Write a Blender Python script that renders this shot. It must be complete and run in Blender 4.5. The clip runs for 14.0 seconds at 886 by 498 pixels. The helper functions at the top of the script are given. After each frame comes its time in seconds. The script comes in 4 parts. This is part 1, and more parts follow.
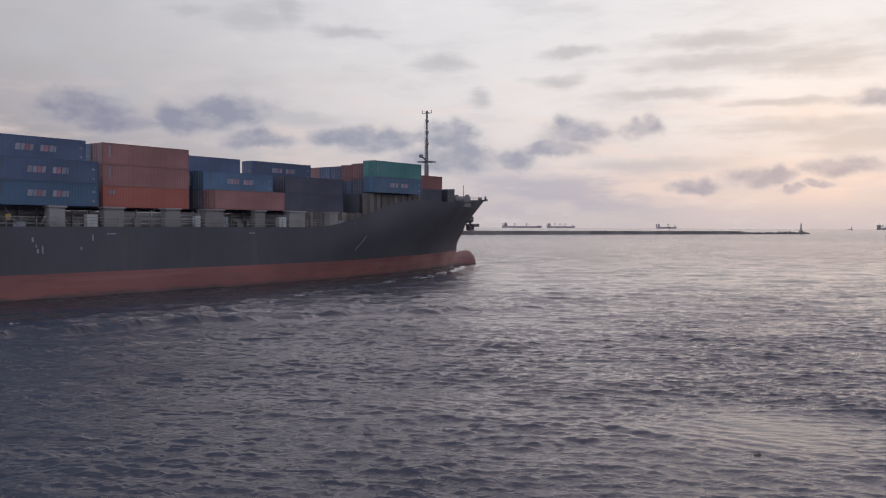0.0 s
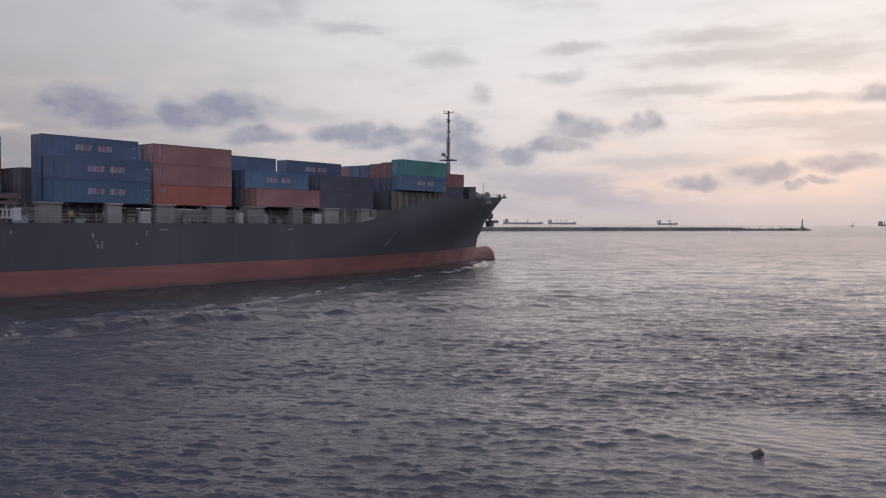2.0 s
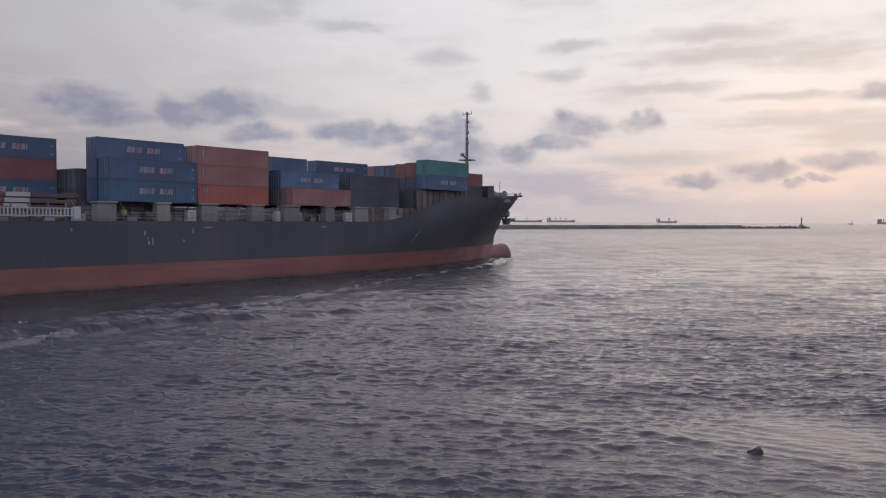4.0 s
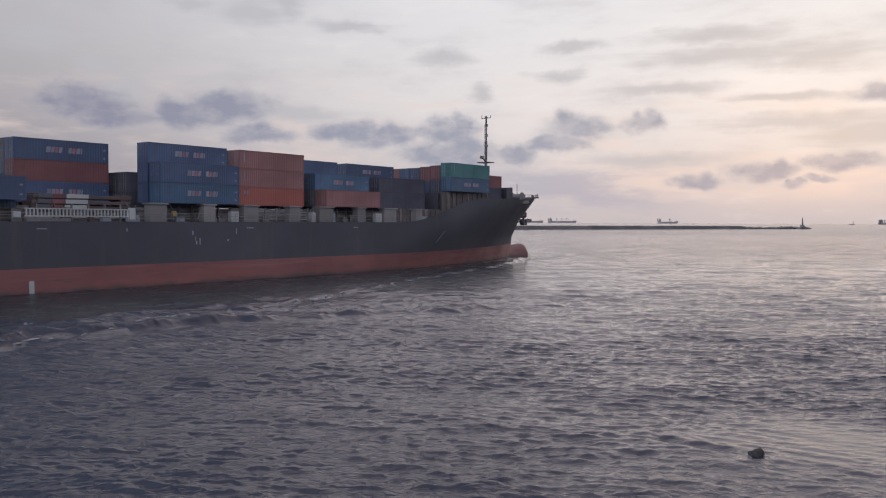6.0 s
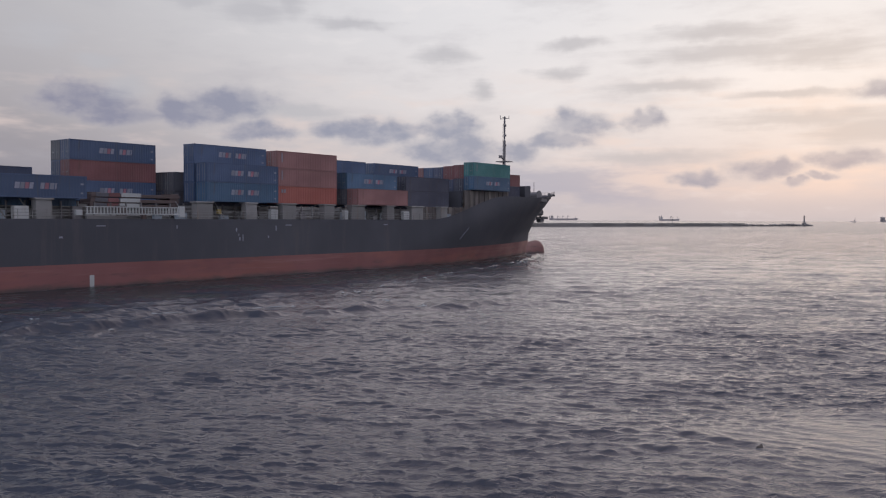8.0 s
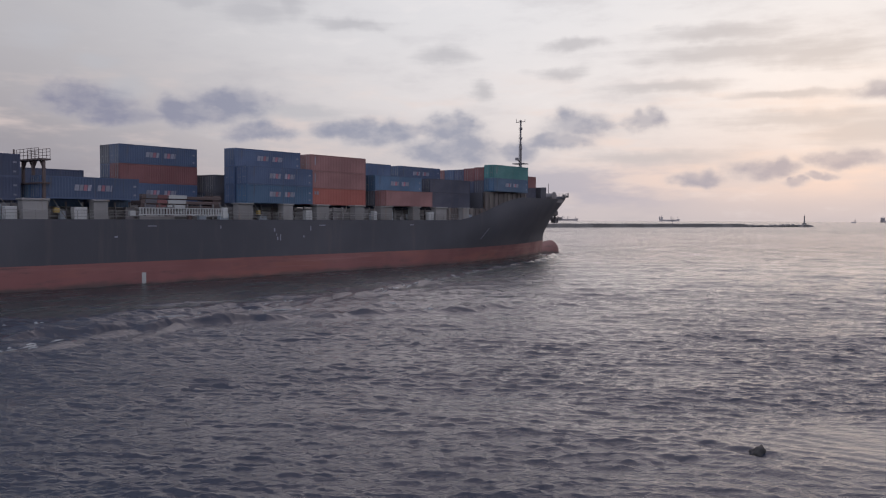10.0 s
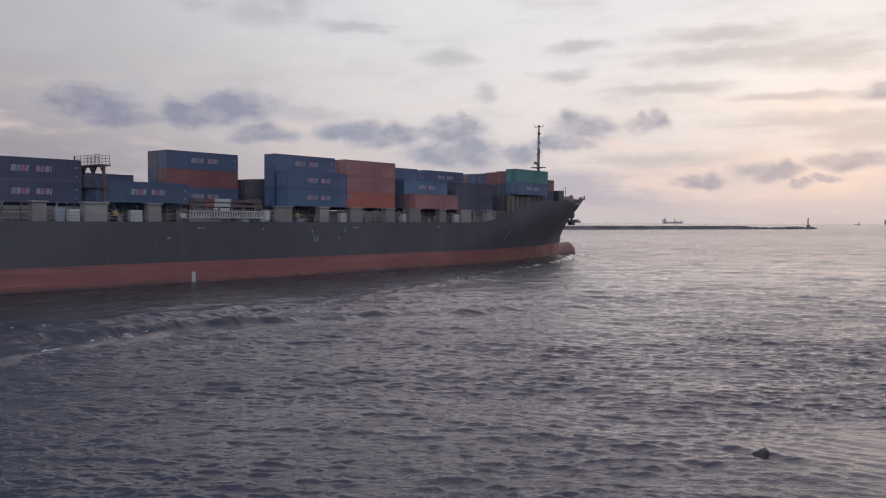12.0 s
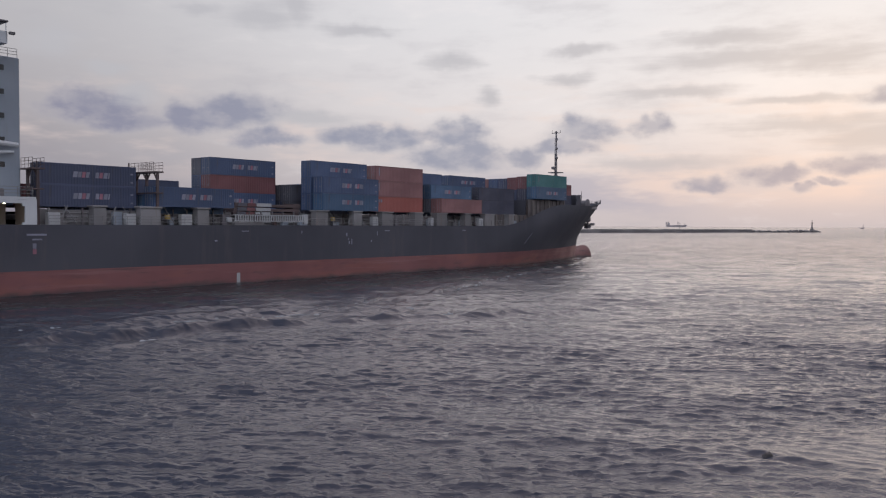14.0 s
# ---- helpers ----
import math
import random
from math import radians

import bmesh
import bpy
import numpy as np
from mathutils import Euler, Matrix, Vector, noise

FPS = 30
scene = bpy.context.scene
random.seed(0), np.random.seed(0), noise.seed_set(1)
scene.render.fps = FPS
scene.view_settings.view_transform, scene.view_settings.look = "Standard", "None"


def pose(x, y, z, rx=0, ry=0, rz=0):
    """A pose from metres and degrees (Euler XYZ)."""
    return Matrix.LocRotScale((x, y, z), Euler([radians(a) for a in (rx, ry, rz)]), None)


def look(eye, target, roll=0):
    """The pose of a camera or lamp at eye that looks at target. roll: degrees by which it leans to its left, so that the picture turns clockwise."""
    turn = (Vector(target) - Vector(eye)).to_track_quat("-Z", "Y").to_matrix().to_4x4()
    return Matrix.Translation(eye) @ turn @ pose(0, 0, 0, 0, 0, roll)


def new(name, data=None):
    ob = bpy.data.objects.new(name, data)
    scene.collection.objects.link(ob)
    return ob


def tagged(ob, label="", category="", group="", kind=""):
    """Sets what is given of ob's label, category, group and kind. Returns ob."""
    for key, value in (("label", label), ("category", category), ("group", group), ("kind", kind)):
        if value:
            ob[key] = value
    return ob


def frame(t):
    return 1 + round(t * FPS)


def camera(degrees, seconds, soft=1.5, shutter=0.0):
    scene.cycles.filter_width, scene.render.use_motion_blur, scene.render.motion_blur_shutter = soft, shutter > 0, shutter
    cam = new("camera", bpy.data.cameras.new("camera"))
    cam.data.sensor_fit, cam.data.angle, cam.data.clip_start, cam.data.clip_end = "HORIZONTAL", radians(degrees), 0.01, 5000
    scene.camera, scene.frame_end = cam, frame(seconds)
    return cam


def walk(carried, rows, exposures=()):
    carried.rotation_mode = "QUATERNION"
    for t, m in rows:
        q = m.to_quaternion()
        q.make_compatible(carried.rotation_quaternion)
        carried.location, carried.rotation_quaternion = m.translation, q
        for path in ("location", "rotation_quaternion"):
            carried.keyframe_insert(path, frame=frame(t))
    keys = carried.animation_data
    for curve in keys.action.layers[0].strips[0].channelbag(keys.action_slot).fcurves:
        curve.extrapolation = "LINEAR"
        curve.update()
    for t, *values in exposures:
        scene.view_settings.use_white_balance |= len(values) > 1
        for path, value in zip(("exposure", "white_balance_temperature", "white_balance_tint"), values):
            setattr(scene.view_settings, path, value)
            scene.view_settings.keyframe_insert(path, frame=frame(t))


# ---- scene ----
# The camera stands on a quay and only turns a little: seconds, turn to the left, tilt downwards (degrees).
EYE = (0.0, 0.0, 8.5)
TURNS = [(0, 0.0, 1.615), (0.5, 0.037, 1.676), (1, 0.061, 1.737), (1.5, 0.061, 1.796), (2, 0.073, 1.87), (2.5, 0.049, 1.977), (3, -0.013, 2.038), (5.5, 0.085, 1.977), (6, 0.085, 1.977), (6.5, 0.133, 2.038), (7, 0.145, 2.087), (7.5, 0.192, 2.099), (8, 0.18, 2.158), (10.5, 0.192, 2.099), (11, 0.192, 2.038), (11.5, 0.35, 2.038), (12, 0.41, 1.977), (12.5, 0.472, 1.977), (13, 0.519, 1.918), (13.5, 0.592, 1.845), (14, 0.64, 1.737)]


def aim(turn, down):
    a, d = radians(turn), radians(down)
    way = Vector((-math.sin(a) * math.cos(d), math.cos(a) * math.cos(d), -math.sin(d)))
    return look(EYE, Vector(EYE) + way * 100, 0.29)


cam = camera(56.65, 14.0, soft=1.2)
walk(cam, [(t, aim(a, d)) for t, a, d in TURNS], exposures=[(0.0, 0.05), (14.0, 0.05)])


# ---- the ship's way: where its bow meets the water, and its heading (degrees from +y towards +x) ----
def ship_pose(t):
    s = t - 7.0
    x = 18.90 + 2.138 * s - 0.00179 * s * s
    y = 199.15 + 2.7853 * s + 0.00587 * s * s
    return pose(x, y, 0, 0, 0, 90 - (38.21 + 0.096 * s))


SHIP_TIMES = [float(i) for i in range(15)]
AFLOAT = []   # all that travels with the ship, with its place in the ship's space


# ---- sky and light ----
def node(tree, kind, inputs=()):
    n = tree.nodes.new(kind)
    for i, value in enumerate(inputs):
        if value is None:
            continue
        if hasattr(value, "is_output"):
            tree.links.new(value, n.inputs[i])
        else:
            n.inputs[i].default_value = value
    return n


def maths(tree, op, a, b=None, c=None, clamp=False):
    n = node(tree, "ShaderNodeMath", (a, b, c))
    n.operation, n.use_clamp = op, clamp
    return n.outputs[0]


def vectors(tree, op, *inputs):
    n = node(tree, "ShaderNodeVectorMath", inputs)
    n.operation = op
    return n.outputs["Value"] if op == "LENGTH" else n.outputs[0]


def span(tree, value, a, b, c=0.0, d=1.0, smooth=True):
    n = node(tree, "ShaderNodeMapRange", (value, a, b, c, d))
    n.interpolation_type = "SMOOTHSTEP" if smooth else "LINEAR"
    return n.outputs[0]


def mixed(tree, fac, a, b):
    n = node(tree, "ShaderNodeMix")
    n.data_type = "RGBA"
    for i, value in ((0, fac), (6, a), (7, b)):
        if hasattr(value, "is_output"):
            tree.links.new(value, n.inputs[i])
        else:
            n.inputs[i].default_value = value if i == 0 else (*value[:3], 1)
    return n.outputs[2]


SUN_TURN, SUN_UP = 26.0, 9.0      # degrees to the right of +y, and above the horizon

# clouds: azimuth to the right of +y, elevation, half width, half height (all in degrees)
HEAPS = [
    (-23.2, 7.34, 2.4, 0.87), (-21.2, 6.54, 1.8, 0.59), (-17.1, 6.96, 2.0, 0.87), (-14.2, 7.83, 2.0, 0.95),
    (-12.9, 5.79, 1.8, 0.55), (-6.9, 6.23, 1.6, 0.67), (-4.4, 5.81, 1.7, 0.87), (0.3, 6.14, 1.7, 0.87),
    (0.5, 4.66, 3.2, 0.95), (4.6, 4.56, 1.3, 0.63), (8.8, 6.27, 1.7, 0.79), (7.9, 5.37, 1.6, 0.55),
    (13.5, 6.81, 1.1, 0.55), (17.2, 2.80, 1.3, 0.47), (21.1, 3.38, 1.45, 0.58),
    (22.9, 2.41, 0.7, 0.32), (24.5, 2.85, 0.6, 0.24), (25.9, 3.95, 1.6, 0.50), (27.8, 8.15, 1.2, 0.51),
]
WISPS = [
    (2.5, 8.77, 0.7, 0.51), (14.0, 4.16, 3.6, 0.45),
    (20.4, 10.69, 5.9, 0.59), (17.5, 12.05, 3.3, 0.51), (24.1, 10.30, 3.0, 0.63), (23.8, 6.36, 4.9, 0.51),
    (27.0, 5.59, 2.8, 0.87), (22.8, 8.05, 2.8, 0.24), (15.1, 8.78, 3.0, 0.35), (7.7, 9.84, 1.5, 0.39),
    (8.7, 11.81, 1.8, 0.28), (-13.1, 13.71, 2.0, 0.79), (-10.7, 14.06, 0.8, 0.79), (-25.8, 11.24, 1.6, 0.87),
    (-22.9, 9.88, 1.0, 0.43), (-21.2, 8.36, 1.1, 0.55), (-0.1, 10.97, 1.5, 0.47), (-6.6, 13.10, 2.2, 0.32),
    (-17.1, 13.78, 1.2, 0.39), (-10.0, 7.23, 2.4, 0.39),
]


def lobes():
    """Each heap is a body with smaller humps on it."""
    rng = random.Random(5)
    out = []
    for a, e, w, h in HEAPS:
        out.append((a, e - h * 0.1, w * 1.05, h * 0.8))
        for i in range(2):
            f = (i - 0.5) * 0.8 + rng.uniform(-0.25, 0.25)
            out.append((a + f * w, e + h * rng.uniform(-0.15, 0.45), w * rng.uniform(0.38, 0.6), h * rng.uniform(0.6, 0.95)))
    return out


def make_sky():
    world = bpy.data.worlds.new("dusk")
    scene.world = world
    world.use_nodes = True
    t = world.node_tree
    t.nodes.clear()
    way = node(t, "ShaderNodeTexCoord").outputs["Generated"]
    xyz = node(t, "ShaderNodeSeparateXYZ", (way,)).outputs
    az = maths(t, "ARCTAN2", xyz[0], xyz[1])
    el = maths(t, "ARCSINE", xyz[2])
    spot = node(t, "ShaderNodeCombineXYZ", (az, el, 0.0)).outputs[0]
    # clear evening air behind the haze
    dusk = node(t, "ShaderNodeTexSky")
    dusk.sky_type, dusk.sun_disc = "NISHITA", False
    dusk.sun_elevation, dusk.sun_rotation = radians(SUN_UP), radians(SUN_TURN)
    dusk.air_density, dusk.dust_density = 1.5, 3.0
    air = dusk.outputs[0]
    # haze: colour by height and by the angle from the sun
    side = maths(t, "COSINE", maths(t, "SUBTRACT", az, radians(SUN_TURN)))
    warm = span(t, side, 0.55, 1.0)
    face = span(t, side, -0.4, 0.5)
    low = mixed(t, warm, (0.25, 0.24, 0.29), (0.58, 0.525, 0.545))
    mid = mixed(t, warm, (0.40, 0.375, 0.405), (0.80, 0.755, 0.765))
    top = mixed(t, warm, (0.50, 0.49, 0.52), (0.79, 0.78, 0.81))
    haze = mixed(t, span(t, el, radians(-1.0), radians(9.0)), low, mid)
    haze = mixed(t, span(t, el, radians(4.5), radians(15.0)), haze, top)
    high = mixed(t, span(t, side, 0.5, 0.98), (0.155, 0.185, 0.275), (1.10, 0.965, 1.06))
    haze = mixed(t, span(t, el, radians(13.5), radians(27)), haze, high)
    back = mixed(t, span(t, el, 0.0, 1.0), (0.94, 0.98, 1.15), (1.0, 1.04, 1.25))
    haze = mixed(t, face, back, haze)
    # broad faint unevenness of the cloud sheet
    sheet = vectors(t, "MULTIPLY", spot, (3.0, 10.0, 1.0))
    big = node(t, "ShaderNodeTexNoise", (sheet, None, 2.2, 6.0, 0.6)).outputs[0]
    haze = mixed(t, span(t, big, 0.46, 0.74, 0.0, 0.34), haze, (0.43, 0.42, 0.47))
    lit = maths(t, "MULTIPLY", span(t, big, 0.46, 0.28, 0.0, 0.42), span(t, side, 0.7, 0.97, 0.4, 1.0))
    haze = mixed(t, lit, haze, (0.88, 0.835, 0.84))
    # peach streaks of lit vapour low down
    streak = node(t, "ShaderNodeTexNoise", (vectors(t, "MULTIPLY", spot, (8.0, 34.0, 1.0)), None, 1.0, 4.0, 0.55)).outputs[0]
    belt = maths(t, "MULTIPLY", span(t, el, radians(2.0), radians(5.5)), span(t, el, radians(11.0), radians(6.5)))
    haze = mixed(t, maths(t, "MULTIPLY", belt, span(t, streak, 0.46, 0.70, 0.0, 0.58)), haze, (0.80, 0.66, 0.62))
    # a grey bank low over the open sea
    bank = maths(t, "MULTIPLY", span(t, maths(t, "ABSOLUTE", maths(t, "SUBTRACT", az, radians(8.5))), radians(11), radians(3)), span(t, maths(t, "ABSOLUTE", maths(t, "SUBTRACT", el, radians(2.3))), radians(2.3), radians(0.6)))
    haze = mixed(t, maths(t, "MULTIPLY", bank, span(t, streak, 0.60, 0.40, 0.15, 0.85)), haze, (0.43, 0.43, 0.515))
    # peach light under the clouds, towards the sun
    glow = maths(t, "MULTIPLY", span(t, az, radians(6), radians(18)), maths(t, "MULTIPLY", span(t, el, radians(0.8), radians(2.6)), span(t, el, radians(5.2), radians(3.2))))
    haze = mixed(t, maths(t, "MULTIPLY", glow, span(t, streak, 0.36, 0.62, 0.15, 0.75)), haze, (0.83, 0.66, 0.60))
    # single puffs with soft torn edges, darker and bluer in their thick parts
    torn = node(t, "ShaderNodeTexNoise", (spot, None, 20.0, 4.0, 0.55)).outputs[1]
    torn = vectors(t, "MULTIPLY", vectors(t, "SUBTRACT", torn, (0.5, 0.5, 0.5)), (0.040, 0.024, 0.0))
    here = vectors(t, "ADD", spot, torn)
    flat = vectors(t, "MULTIPLY", spot, (24.0, 42.0, 1.0))
    rag = node(t, "ShaderNodeTexNoise", (flat, None, 1.0, 5.0, 0.55)).outputs[0]
    thread = node(t, "ShaderNodeTexNoise", (vectors(t, "MULTIPLY", spot, (9.0, 70.0, 1.0)), None, 1.0, 4.0, 0.6)).outputs[0]

    def nearest(shapes, tear, amount):
        near = None
        for a, e, w, h in shapes:
            v = vectors(t, "MULTIPLY_ADD", here, (1 / radians(w), 1 / radians(h), 0.0), (-a / w, -e / h, 0.0))
            d = vectors(t, "LENGTH", v)
            near = d if near is None else maths(t, "SMOOTH_MIN", near, d, 0.3)
        return maths(t, "ADD", near, maths(t, "MULTIPLY", maths(t, "SUBTRACT", tear, 0.5), amount))

    near = nearest(lobes(), rag, 1.7)
    veil = span(t, near, 2.2, 0.8, 0.0, 0.6)
    puff = span(t, near, 1.7, 0.55)
    wisp = span(t, nearest(WISPS, thread, 2.2), 1.9, 0.3, 0.0, 0.8)
    tone = mixed(t, warm, (0.262, 0.262, 0.355), (0.335, 0.36, 0.455))
    tone = mixed(t, span(t, el, radians(8), radians(13)), tone, (0.50, 0.505, 0.56))
    haze = mixed(t, veil, haze, mixed(t, warm, (0.44, 0.42, 0.47), (0.56, 0.55, 0.59)))
    haze = mixed(t, maths(t, "MULTIPLY", puff, span(t, rag, 0.62, 0.38, 0.6, 1.0)), haze, tone)
    haze = mixed(t, wisp, haze, (0.50, 0.495, 0.535))
    # below the horizon the air darkens to the colour of the sea
    haze = mixed(t, span(t, el, 0.0, radians(-4)), haze, (0.20, 0.20, 0.22))
    base = node(t, "ShaderNodeBackground", (haze, 1.0)).outputs[0]
    clear = node(t, "ShaderNodeBackground", (air, 0.05)).outputs[0]
    both = node(t, "ShaderNodeMixShader", (0.06, base, clear)).outputs[0]
    t.links.new(both, node(t, "ShaderNodeOutputWorld").inputs[0])


make_sky()
sun = new("sun", bpy.data.lights.new("sun", "SUN"))
sun.data.energy, sun.data.angle, sun.data.color = 0.5, radians(110), (1.0, 0.84, 0.74)
sun.matrix_world = look((0, 0, 0), (-math.sin(radians(SUN_TURN)) * 10, -math.cos(radians(SUN_TURN)) * 10, -math.tan(radians(SUN_UP)) * 10))


# ---- materials ----
def material(name):
    m = bpy.data.materials.new(name)
    m.use_nodes = True
    t = m.node_tree
    return m, t, t.nodes["Principled BSDF"]


def bump(t, height, strength, distance, shader):
    n = node(t, "ShaderNodeBump", (strength, distance))
    t.links.new(height, n.inputs["Height"])
    t.links.new(n.outputs[0], shader.inputs["Normal"])


def painted(name, rgb, stain, rough=0.5, grain=0.6, amount=0.5, streak=True, metal=0.0, vary=0.25, run=(1.0, 1.0, 0.12)):
    """Weathered paint or bare stuff: colour drifts from piece to piece, stains in patches and runs, fine grain."""
    m, t, s = material(name)
    where = node(t, "ShaderNodeTexCoord").outputs["Object"]
    run = vectors(t, "MULTIPLY", where, run if streak else (1, 1, 1))
    runs = node(t, "ShaderNodeTexNoise", (run, None, grain * 2.2, 5.0, 0.65)).outputs[0]
    patch = node(t, "ShaderNodeTexNoise", (where, None, grain * 0.35, 3.0, 0.5)).outputs[0]
    fine = node(t, "ShaderNodeTexNoise", (where, None, grain * 22, 2.0, 0.5)).outputs[0]
    pick = node(t, "ShaderNodeObjectInfo").outputs["Random"]
    light = tuple(min(1, c * (1 + vary) + 0.004) for c in rgb)
    dark = tuple(c * (1 - vary) for c in rgb)
    colour = mixed(t, pick, dark, light)
    colour = mixed(t, span(t, patch, 0.3, 0.7, 0.0, 0.6), colour, tuple(c * 0.72 for c in rgb))
    colour = mixed(t, maths(t, "MULTIPLY", span(t, runs, 0.54, 0.72), amount), colour, stain)
    t.links.new(colour, s.inputs["Base Color"])
    t.links.new(span(t, patch, 0.2, 0.8, rough - 0.12, rough + 0.15), s.inputs["Roughness"])
    s.inputs["Metallic"].default_value = metal
    bump(t, fine, 0.25, 0.01, s)
    return m


RUST = (0.12, 0.05, 0.025)
PAINT = {
    "navy": painted("navy_paint", (0.047, 0.076, 0.150), (0.07, 0.065, 0.07), 0.5),
    "steel_blue": painted("steel_blue_paint", (0.046, 0.098, 0.178), (0.06, 0.05, 0.05), 0.5),
    "brown": painted("brown_red_paint", (0.215, 0.104, 0.106), (0.13, 0.078, 0.076), 0.6, amount=0.4),
    "orange": painted("orange_red_paint", (0.325, 0.098, 0.082), (0.17, 0.075, 0.062), 0.6, amount=0.35),
    "dark_red": painted("dark_red_paint", (0.155, 0.06, 0.065), (0.095, 0.052, 0.05), 0.6),
    "slate": painted("slate_paint", (0.064, 0.075, 0.108), (0.08, 0.072, 0.072), 0.6),
    "dark_navy": painted("dark_navy_paint", (0.055, 0.068, 0.122), (0.06, 0.055, 0.055), 0.6),
    "green": painted("sea_green_paint", (0.032, 0.138, 0.145), (0.05, 0.075, 0.065), 0.5, amount=0.35),
    "black": painted("blue_black_paint", (0.050, 0.053, 0.082), (0.06, 0.045, 0.045), 0.65),
    "charcoal": painted("charcoal_paint", (0.074, 0.076, 0.095), (0.085, 0.06, 0.055), 0.6),
}
HULL_BLACK = painted("hull_black_paint", (0.060, 0.061, 0.078), (0.088, 0.078, 0.086), 0.8, grain=0.22, amount=0.5, vary=0.0)
HULL_RED = painted("antifouling_red_paint", (0.195, 0.074, 0.076), (0.080, 0.048, 0.050), 0.6, grain=0.34, amount=0.8, vary=0.0, run=(0.22, 1.0, 1.6))


def weeded(m, top):
    """A ragged band of wet weed and slime along the waterline."""
    t = m.node_tree
    s = t.nodes["Principled BSDF"]
    where = node(t, "ShaderNodeTexCoord").outputs["Object"]
    ragged = node(t, "ShaderNodeTexNoise", (vectors(t, "MULTIPLY", where, (0.35, 0.35, 0.9)), None, 1.0, 5.0, 0.65)).outputs[0]
    level = maths(t, "ADD", node(t, "ShaderNodeSeparateXYZ", (where,)).outputs[2], maths(t, "MULTIPLY", maths(t, "SUBTRACT", ragged, 0.5), 1.6))
    # newer, more orange coats rolled on in patches, and pale salt high up
    rolled = node(t, "ShaderNodeTexNoise", (vectors(t, "MULTIPLY", where, (0.09, 0.09, 0.5)), None, 1.0, 4.0, 0.6)).outputs[0]
    salt = node(t, "ShaderNodeTexNoise", (vectors(t, "MULTIPLY", where, (0.05, 0.05, 1.4)), None, 1.0, 4.0, 0.65)).outputs[0]
    coat = mixed(t, span(t, rolled, 0.48, 0.66, 0.0, 0.55), s.inputs["Base Color"].links[0].from_socket, (0.235, 0.088, 0.072))
    coat = mixed(t, span(t, salt, 0.54, 0.72, 0.0, 0.5), coat, (0.26, 0.14, 0.14))
    weed = span(t, level, top + 0.35, top - 0.45, 0.0, 0.85)
    t.links.new(mixed(t, weed, coat, (0.040, 0.040, 0.042)), s.inputs["Base Color"])


weeded(HULL_RED, 0.55)
SUPPORT_BROWN = painted("brown_black_steel", (0.100, 0.086, 0.086), RUST, 0.65)
SUPPORT_GREY = painted("dirty_beige_steel", (0.165, 0.145, 0.135), RUST, 0.65)
DECK_GREY = painted("grey_deck_paint", (0.15, 0.145, 0.15), RUST, 0.7)
LIGHT_GREY = painted("light_grey_paint", (0.19, 0.185, 0.19), (0.16, 0.11, 0.08), 0.6, amount=0.55)
DULL_WHITE = painted("dull_white_paint", (0.36, 0.37, 0.38), (0.25, 0.2, 0.17), 0.6, vary=0.05)
WHITE = painted("white_ship_paint", (0.50, 0.52, 0.54), (0.36, 0.32, 0.28), 0.5, amount=0.3, vary=0.05)
HOUSE_BLUE = painted("pale_blue_grey_paint", (0.25, 0.285, 0.33), (0.2, 0.2, 0.2), 0.5, amount=0.3, vary=0.05)
BEIGE = painted("beige_paint", (0.36, 0.30, 0.25), (0.3, 0.22, 0.16), 0.6, vary=0.05)
DARK_STEEL = painted("dark_steel", (0.125, 0.118, 0.128), (0.10, 0.065, 0.055), 0.6)
BROWN_STEEL = painted("red_lead_steel", (0.088, 0.062, 0.062), RUST, 0.65)
GALVANISED = painted("galvanised_rod", (0.20, 0.205, 0.215), (0.2, 0.13, 0.09), 0.45, metal=0.4)
YELLOW = painted("yellow_paint", (0.24, 0.17, 0.05), RUST, 0.5)
MARK_WHITE = painted("white_marking", (0.21, 0.215, 0.27), (0.13, 0.14, 0.18), 0.6, grain=3)
MARK_PINK = painted("pink_red_marking", (0.28, 0.12, 0.16), (0.17, 0.08, 0.11), 0.6, grain=3)
CONCRETE = painted("grey_concrete", (0.16, 0.15, 0.15), (0.07, 0.065, 0.06), 0.85, grain=0.15, amount=0.7)
STONE = painted("dark_wet_stone", (0.014, 0.012, 0.013), (0.008, 0.008, 0.008), 0.6, grain=2.0, streak=False)
# distant hulls: haze is put into the paint as a paler grey
FAR_HULL_HAZED = painted("far_hull_hazed_paint", (0.33, 0.295, 0.305), RUST, 0.6, grain=0.05)
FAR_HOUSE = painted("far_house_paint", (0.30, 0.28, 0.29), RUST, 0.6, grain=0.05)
FOAM = painted("foam", (0.26, 0.275, 0.29), (0.15, 0.165, 0.18), 0.8, grain=3, streak=False)


def make_glass():
    m, t, s = material("dark_window_glass")
    s.inputs["Base Color"].default_value = (0.015, 0.018, 0.022, 1)
    s.inputs["Roughness"].default_value = 0.08
    return m


def make_lamp():
    m, t, s = material("lit_lamp_glass")
    s.inputs["Emission Color"].default_value = (1.0, 0.82, 0.55, 1)
    s.inputs["Emission Strength"].default_value = 9
    return m


GLASS, LAMP = make_glass(), make_lamp()


